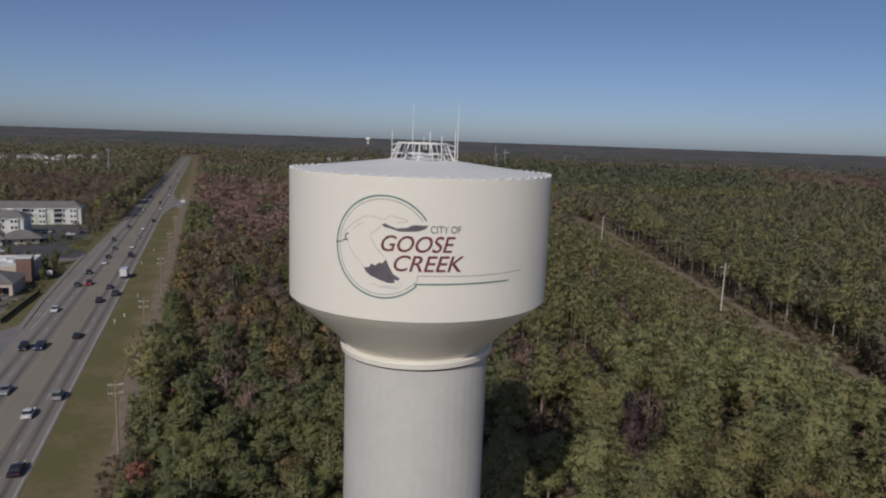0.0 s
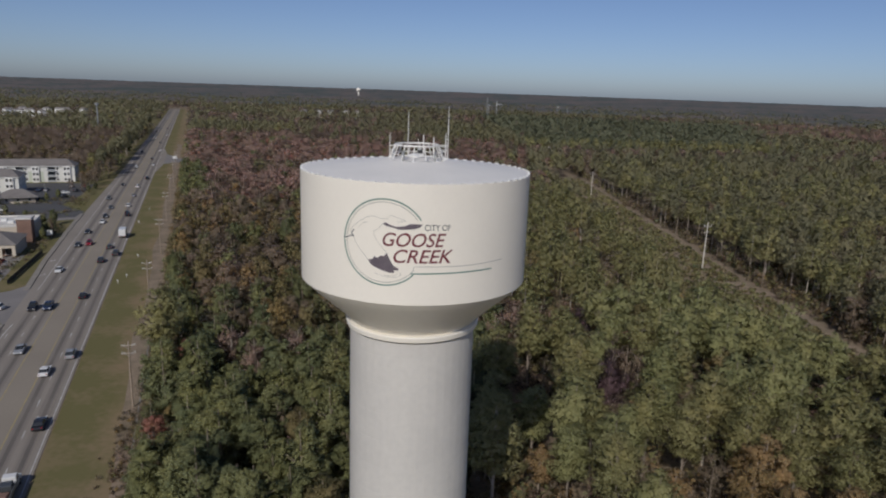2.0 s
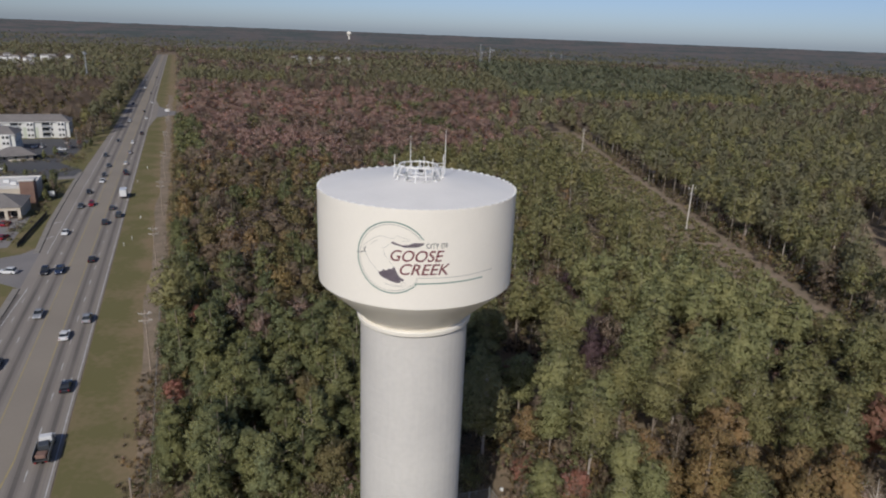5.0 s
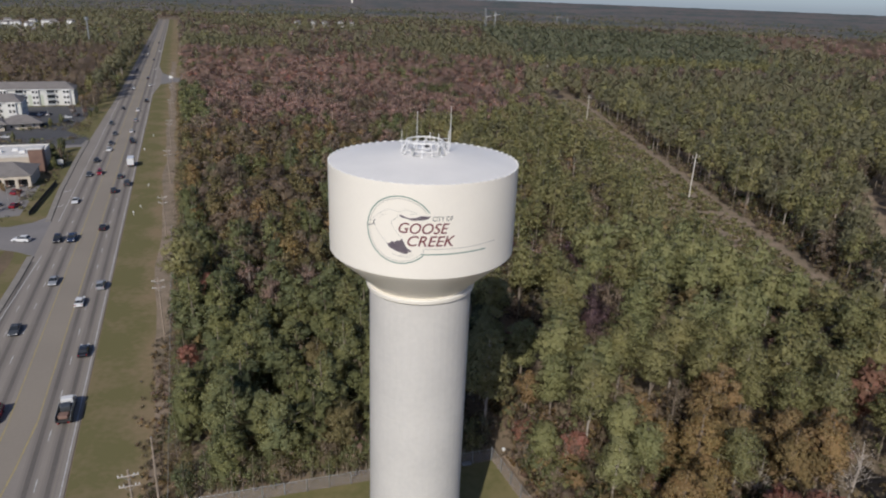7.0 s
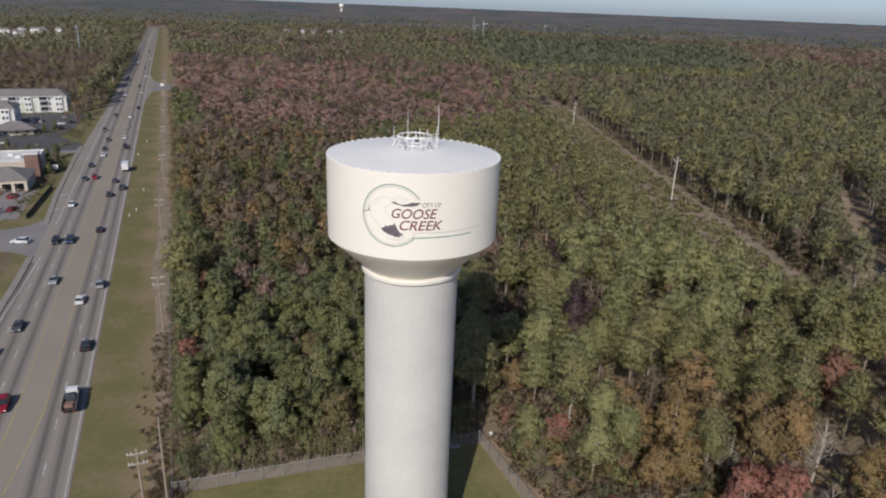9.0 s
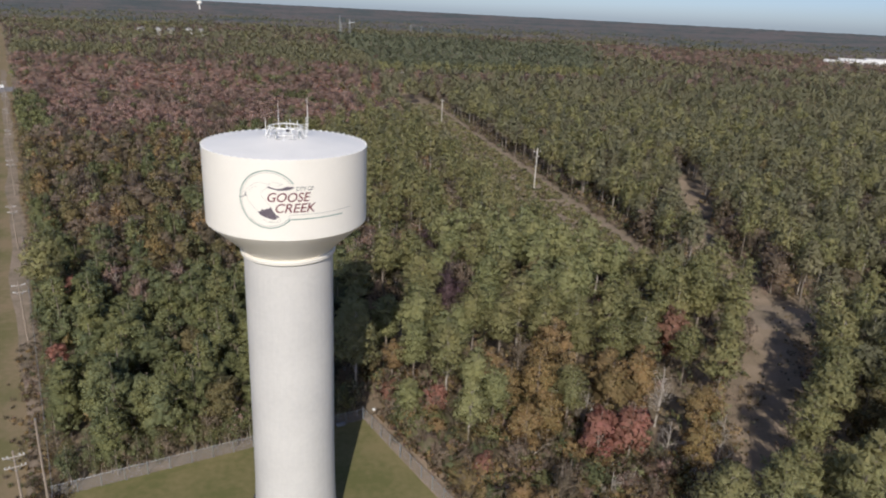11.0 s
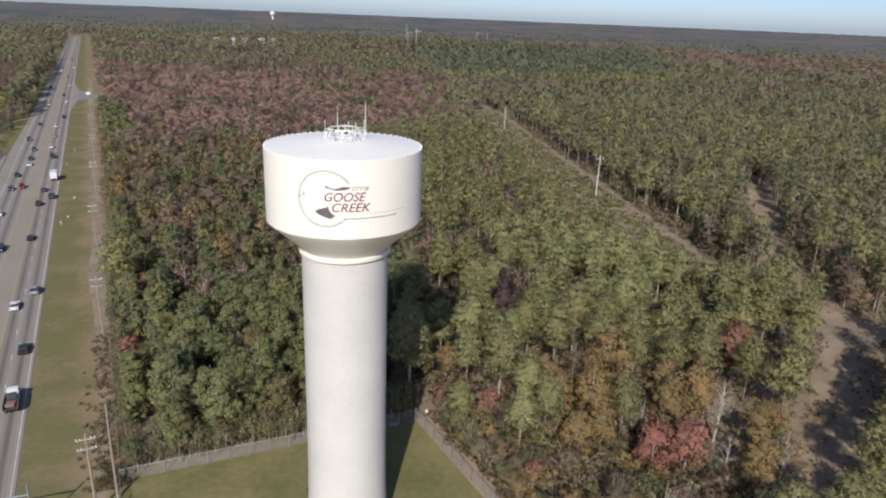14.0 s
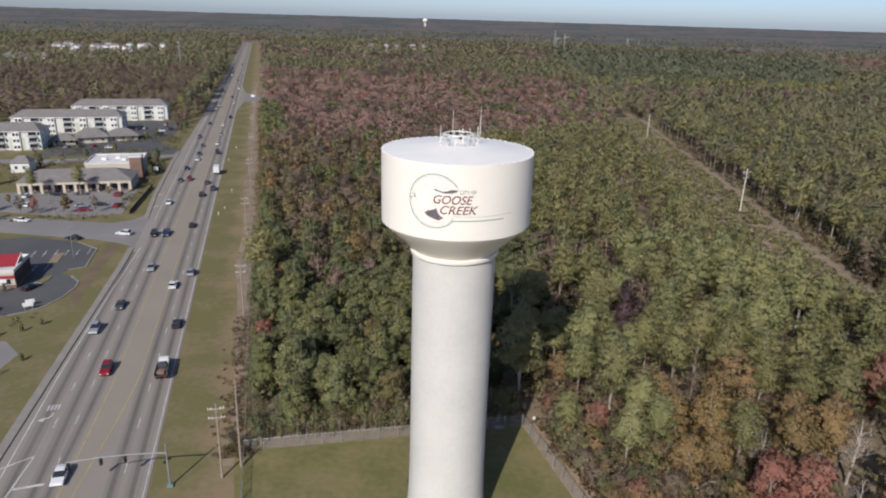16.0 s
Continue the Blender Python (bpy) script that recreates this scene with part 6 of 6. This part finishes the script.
def restaurant():
    base = tagged(empty("restaurant", Matrix.Translation(at(-90, 148)) @ pose(0, 0, 0, 0, 0, ROAD_TURN)), "small restaurant with red sloping roof panels and pale walls", "restaurant")
    w, d, h = 20.0, 12.0, 4.4
    part("wall", box((w, d, h), (w / 2, d / 2, h / 2)), TAN_WALL, base, "tan and pale walls")
    part("plinth", box((w + 0.1, d + 0.1, 1.0), (w / 2, d / 2, 0.5)), BRICK, base, "brown brick plinth")
    part("fascia", box((w + 0.16, 0.2, 0.8), (w / 2, -0.06, 3.1)), RED_ROOF, base, "red fascia band")
    # brown slab coloured extra dark to carry the shade of the side turned from the sun
    part("side_wall", box((0.2, d, h - 1), (w + 0.06, d / 2, h / 2 + 0.3)), SHADED_WALL, base, "brown side wall darkened as in shade")
    for size, c in (((w + 0.2, 0.35, 0.8), (w / 2, 0, h + 0.2)), ((w + 0.2, 0.35, 0.8), (w / 2, d, h + 0.2)), ((0.35, d, 0.8), (0, d / 2, h + 0.2)), ((0.35, d, 0.8), (w, d / 2, h + 0.2))):
        part("parapet", box(size, c), FLAT_ROOF, base, "white parapet")
    part("roof", box((w - 0.6, d - 0.6, 0.2), (w / 2, d / 2, h + 0.02)), FLAT_ROOF, base, "pale flat roof")
    bm = bmesh.new()
    vs = [bm.verts.new(p) for p in ((w - 5.5, 3.5, h + 0.3), (w - 0.4, 3.5, h + 0.3), (w - 0.4, 8.5, h + 2.0), (w - 5.5, 8.5, h + 2.0), (w - 5.5, 8.8, h + 0.3), (w - 0.4, 8.8, h + 0.3))]
    for f in ((0, 1, 2, 3), (3, 2, 5, 4), (0, 3, 4), (1, 5, 2)):
        bm.faces.new([vs[i] for i in f])
    part("red_roof", bm, RED_ROOF, base, "red metal roof panel")
    for q in (w - 5.5, w - 0.4):
        part("roof_edge", tube([(q, 3.4, h + 0.38), (q, 8.5, h + 2.1)], 0.16, 5), SIGN_WHITE, base)
    for i in range(4):
        window(base, 6 + 4 * i, -0.05, 1.9, 2.4, 1.6)
    part("sign_panel", box((2.2, 0.2, 1.0), (w - 3, -0.2, 2.2)), SIGN_WHITE, base, "white sign panel")


restaurant()
part_shed = tagged(empty("cottage", Matrix.Translation(at(-112, 285)) @ pose(0, 0, 0, 0, 0, ROAD_TURN)), "small white cottage with a grey roof behind the shops", "house")
part("wall", box((7, 8, 4.2), (3.5, 4, 2.1)), WALL_WHITE, part_shed)
part("roof", gable_roof(0, 7, 8, 4.2, 2.4, 0.5, 2.5), SHINGLE, part_shed)
for i in range(2):
    window(part_shed, 2 + 3 * i, -0.03, 2.2)


def board_sign(p, w, h, z, turn, label):
    base = tagged(empty("sign_board", Matrix.Translation(p) @ pose(0, 0, 0, 0, 0, turn)), label, "sign")
    for x in (-w * 0.35, w * 0.35):
        part("post", tube([(x, 0, 0), (x, 0, z)], 0.08, 6), GALV, base)
    part("panel", box((w, 0.25, h), (0, -0.16, z), bevel=0.04), SIGN_WHITE, base)


board_sign(at(-63.2, 133.5), 2.2, 1.0, 1.4, ROAD_TURN + 15, "low white sign board beside the drive lane")
board_sign(at(-63.5, 136.0), 2.0, 0.9, 1.2, ROAD_TURN + 15, "low white sign board beside the drive lane")
board_sign(at(-54.5, 275), 3.2, 1.8, 2.4, ROAD_TURN, "white sign board beside the brick shop")
board_sign(at(-16.2, 545), 3.0, 2.0, 2.5, ROAD_TURN, "white sign board at the driveway")

# dark railing beside the shops' car park
rail = tagged(empty("railing", Matrix.Translation(at(-54.2, 213))), "dark metal railing beside the car park", "railing")
o = at(-54.2, 213)
for i in range(20):
    p = at(-54.2 + 0.11 * i, 213 + 2 * i) - o
    part("post", tube([p, p + Vector((0, 0, 1.5))], 0.05, 5), DARK, rail)
for z in (0.3, 0.9, 1.45):
    part("rail", tube([at(-54.2, 213, z) - o, at(-52.1, 251, z) - o], 0.05, 5), DARK, rail)
part("screen", sheet([at(-54.25, 213) - o, at(-52.15, 251) - o, at(-52.2, 251) - o, at(-54.3, 213) - o], 0.1, 1.4), DARK, rail, "dark screen panel")

# ---- distant things ----
mono = tagged(empty("phone_mast", Matrix.Translation((-346, 700, 0))), "pale steel phone mast above the woods", "phone mast")
part("pole", tube([(0, 0, 0), (0, 0, 34)], [0.9, 0.6], 8), GALV, mono)
part("antenna_head", lathe([(0.6, 31.5), (1.9, 31.8), (1.9, 34), (0.6, 34.3)], 10), GALV, mono)
wt = tagged(empty("far_water_tower", Matrix.Translation((-330, 2900, 0))), "small white water tower on the horizon", "water tower")
part("column", tube([(0, 0, 10), (0, 0, 40)], [3.2, 3.2], 12), PAINT, wt)
part("tank", lathe([(3, 38), (9, 44), (10, 48), (9, 52), (4, 55), (0.1, 56)], 20), PAINT, wt)
for x, y, h, arms in ((106, 1450, 46, ()), (109, 1452, 30, (1.0,)), (127, 1460, 40, (0.82,)), (128, 1474, 33, (1.0,)), (306, 1750, 27, (1.0,)), (335, 1760, 25, ())):
    py = tagged(empty("pylon", Matrix.Translation((x, y, float(rise(math.hypot(x, y)))))), "grey steel power pylon far off in the woods", "pylon", group="far pylons")
    for q in (-1, 1):
        part("leg", tube([(q * 1.6, 0, 0), (q * 0.5, 0, h)], 0.4, 5), GALV, py)
    for z in arms:
        part("crossarm", tube([(-2.5, 0, h * z - 1.5), (2, 0, h * z), (10, 0, h * z)], 0.34, 5), GALV, py)


def shed(x, y, w, d, h, turn, label, mat=SIGN_WHITE):
    z = float(rise(math.hypot(x, y)))
    base = tagged(empty("warehouse" if w > 30 else "house", Matrix.Translation((x, y, z)) @ pose(0, 0, 0, 0, 0, turn)), label, "warehouse" if w > 30 else "house", group="far buildings")
    part("wall", box((w, d, h), (0, 0, h / 2)), mat, base)
    if w > 30:
        part("roof", box((w - 1, d - 1, 0.4), (0, 0, h + 0.2)), FLAT_ROOF, base)
    else:
        bm = gable_roof(0, w, d, h, 2.5, 0.4, 2.0)
        bmesh.ops.translate(bm, verts=bm.verts, vec=(-w / 2, -d / 2, 0))
        part("roof", bm, SHINGLE, base)
    for i in range(max(2, int(w / 9))):
        part("window", box((1.6, 0.2, 1.6), (-w / 2 + (i + 0.5) * w / max(2, int(w / 9)), -d / 2, h * 0.55)), WINDOW, base)


for x, y, w, d, h, t in ((1150, 1075, 150, 60, 17, -40), (1075, 1120, 70, 40, 15, -40), (1010, 1110, 34, 26, 13, -40)):
    shed(x, y, w, d, h, t, "long white warehouse far off among the trees")
hr = random.Random(5)
for i in range(17):
    shed(-690 + 8.2 * i + hr.uniform(-4, 4), 1020 + 2.5 * i + hr.uniform(-35, 35), hr.uniform(9, 14), 9, hr.uniform(8, 10.5), hr.uniform(0, 60), "pale house roof among far trees", SIGN_WHITE)
for i in range(7):
    shed(-598 + 7 * i, 740 + hr.uniform(-25, 40), 14, 10, 9.5, hr.uniform(0, 60), "pale house roof among far trees", SIGN_WHITE)
for i in range(5):
    shed(-250 + 24 * i, 1330 + hr.uniform(-30, 30), 10, 9, 12, hr.uniform(0, 60), "pale house roof among far trees", WALL_WHITE)

# tall roadside trees beyond the apartments and low planting round the lots
rr = random.Random(12)
for i in range(44):
    a = 440 + 11.5 * i + rr.uniform(-3, 3)
    kind = ("umber", "brown", "dark_pine", "rust")[i % 4] if i < 9 else ("dark_pine", "dark_pine", "umber")[i % 3]
    plant(templates[kind][i % 4], kind, *at(-51.5 - rr.uniform(0, 5), a)[:2], 61 * i, (1.1, rr.uniform(0.95, 1.25)))
pole = tagged(empty("utility_pole", Matrix.Translation((-34.0, 55.0, 0))), "tall bare wooden utility pole beside the fence", "utility pole")
part("pole", tube([(0, 0, -0.5), (0, 0, 8), (0.1, 0, 15.5)], [0.19, 0.16, 0.12], 8), POLE_WOOD, pole)
part("cap", tube([(0.1, 0, 15.5), (0.1, 0, 15.6)], 0.14, 8), GALV, pole)


def planting():
    """Shrubs and dry bushes round the car parks."""
    rng = np.random.default_rng(51)
    V, I = [], []
    for n, s0, s1, a0, a1, hs in ((120, -112, -60, 290, 306, 1.6), (90, -100, -54, 322, 332, 1.4), (70, -82, -58, 352, 372, 1.5), (60, -57, -53, 252, 300, 1.6), (40, -100, -60, 208, 214, 1.0), (14, -72, -60, 124, 131, 0.7), (50, -140, -104, 262, 300, 2.4), (30, -120, -86, 374, 382, 1.4), (60, -84, -60, 306, 316, 1.8), (40, -58, -52, 330, 372, 1.6), (40, -112, -84, 326, 344, 1.5), (36, -60, -55, 216, 250, 1.2), (40, -66, -54, 430, 446, 2.6)):
        for _ in range(n):
            p, h = at(rng.uniform(s0, s1), rng.uniform(a0, a1)), hs * rng.uniform(0.4, 1.2)
            V.append(cards(rng, [(0, 0, h * 0.45, 0.3 + h * 0.5, h * 0.5)], 22, 0.22 + 0.14 * h) + moved(p.x, p.y, 0.03))
            I.append(np.full(22, rng.choice(3, p=(0.35, 0.4, 0.25))))
    v = np.concatenate(V)
    tagged(new("shrubs", leaf_mesh("shrubs", v, np.arange(len(v)).reshape(-1, 3), [OAK, UMBER, OLIVE], np.concatenate(I))), "low green and brown shrubs round the car parks", "shrubs", kind="stuff")


planting()

# small trees planted by the car parks
SHOP_TREES = (('pine', -91.5, 241, 0.66), ('pine', -76, 242, 0.68), ('oak', -95, 214, 0.3), ('rust', -66, 240, 0.35), ('brown', -60, 262, 0.45), ('oak', -55.5, 272, 0.4), ('oak', -56, 280, 0.45), ('red', -85, 218, 0.62), ('brown', -89, 218, 0.62), ('olive', -75, 217, 0.58), ('bare', -79, 218, 0.6), ('umber', -66, 217, 0.55), ('red', -101, 222, 0.7), ('rust', -97, 232, 0.35), ('pine', -60, 448, 0.9), ('brown', -57, 440, 0.85), ('rust', -60, 432, 0.7), ('brown', -55, 424, 0.9), ('brown', -58, 416, 0.8), ('rust', -62, 422, 0.65), ('oak', -53, 400, 0.35), ('umber', -60, 405, 0.8), ('brown', -57, 396, 0.75), ('umber', -63, 389, 0.65), ('umber', -56, 378, 0.6), ('brown', -55, 411, 0.85), ('oak', -66, 370, 0.4), ('umber', -102, 372, 0.5), ('oak', -57, 302, 0.55), ('oak', -59, 293, 0.5), ('umber', -55, 286, 0.5), ('oak', -70, 364, 0.35), ('brown', -76, 370, 0.4))
LOT_TREES = (('oak', -55, 388, 0.35), ('brown', -57, 350, 0.4), ('oak', -80, 330, 0.35), ('oak', -90, 318, 0.3), ('brown', -110, 312, 0.5), ('oak', -70, 318, 0.3), ('oak', -56, 296, 0.3), ('brown', -64, 302, 0.4), ('oak', -104, 296, 0.5), ('brown', -96, 300, 0.5), ('oak', -112, 262, 0.6), ('rust', -120, 250, 0.6), ('red', -60.5, 234, 0.3), ('red', -76, 226, 0.3), ('oak', -58, 124, 0.16), ('oak', -61, 121, 0.16), ('oak', -66, 119, 0.18), ('brown', -60, 101, 0.2), ('oak', -64, 98, 0.18), ('oak', -57, 107, 0.14), ('oak', -72, 146, 0.16))
for i, (kind, s, a, sc) in enumerate(SHOP_TREES + LOT_TREES):
    plant(templates[kind][i % 4], kind, *at(s, a)[:2], 47 * i, (sc, sc))
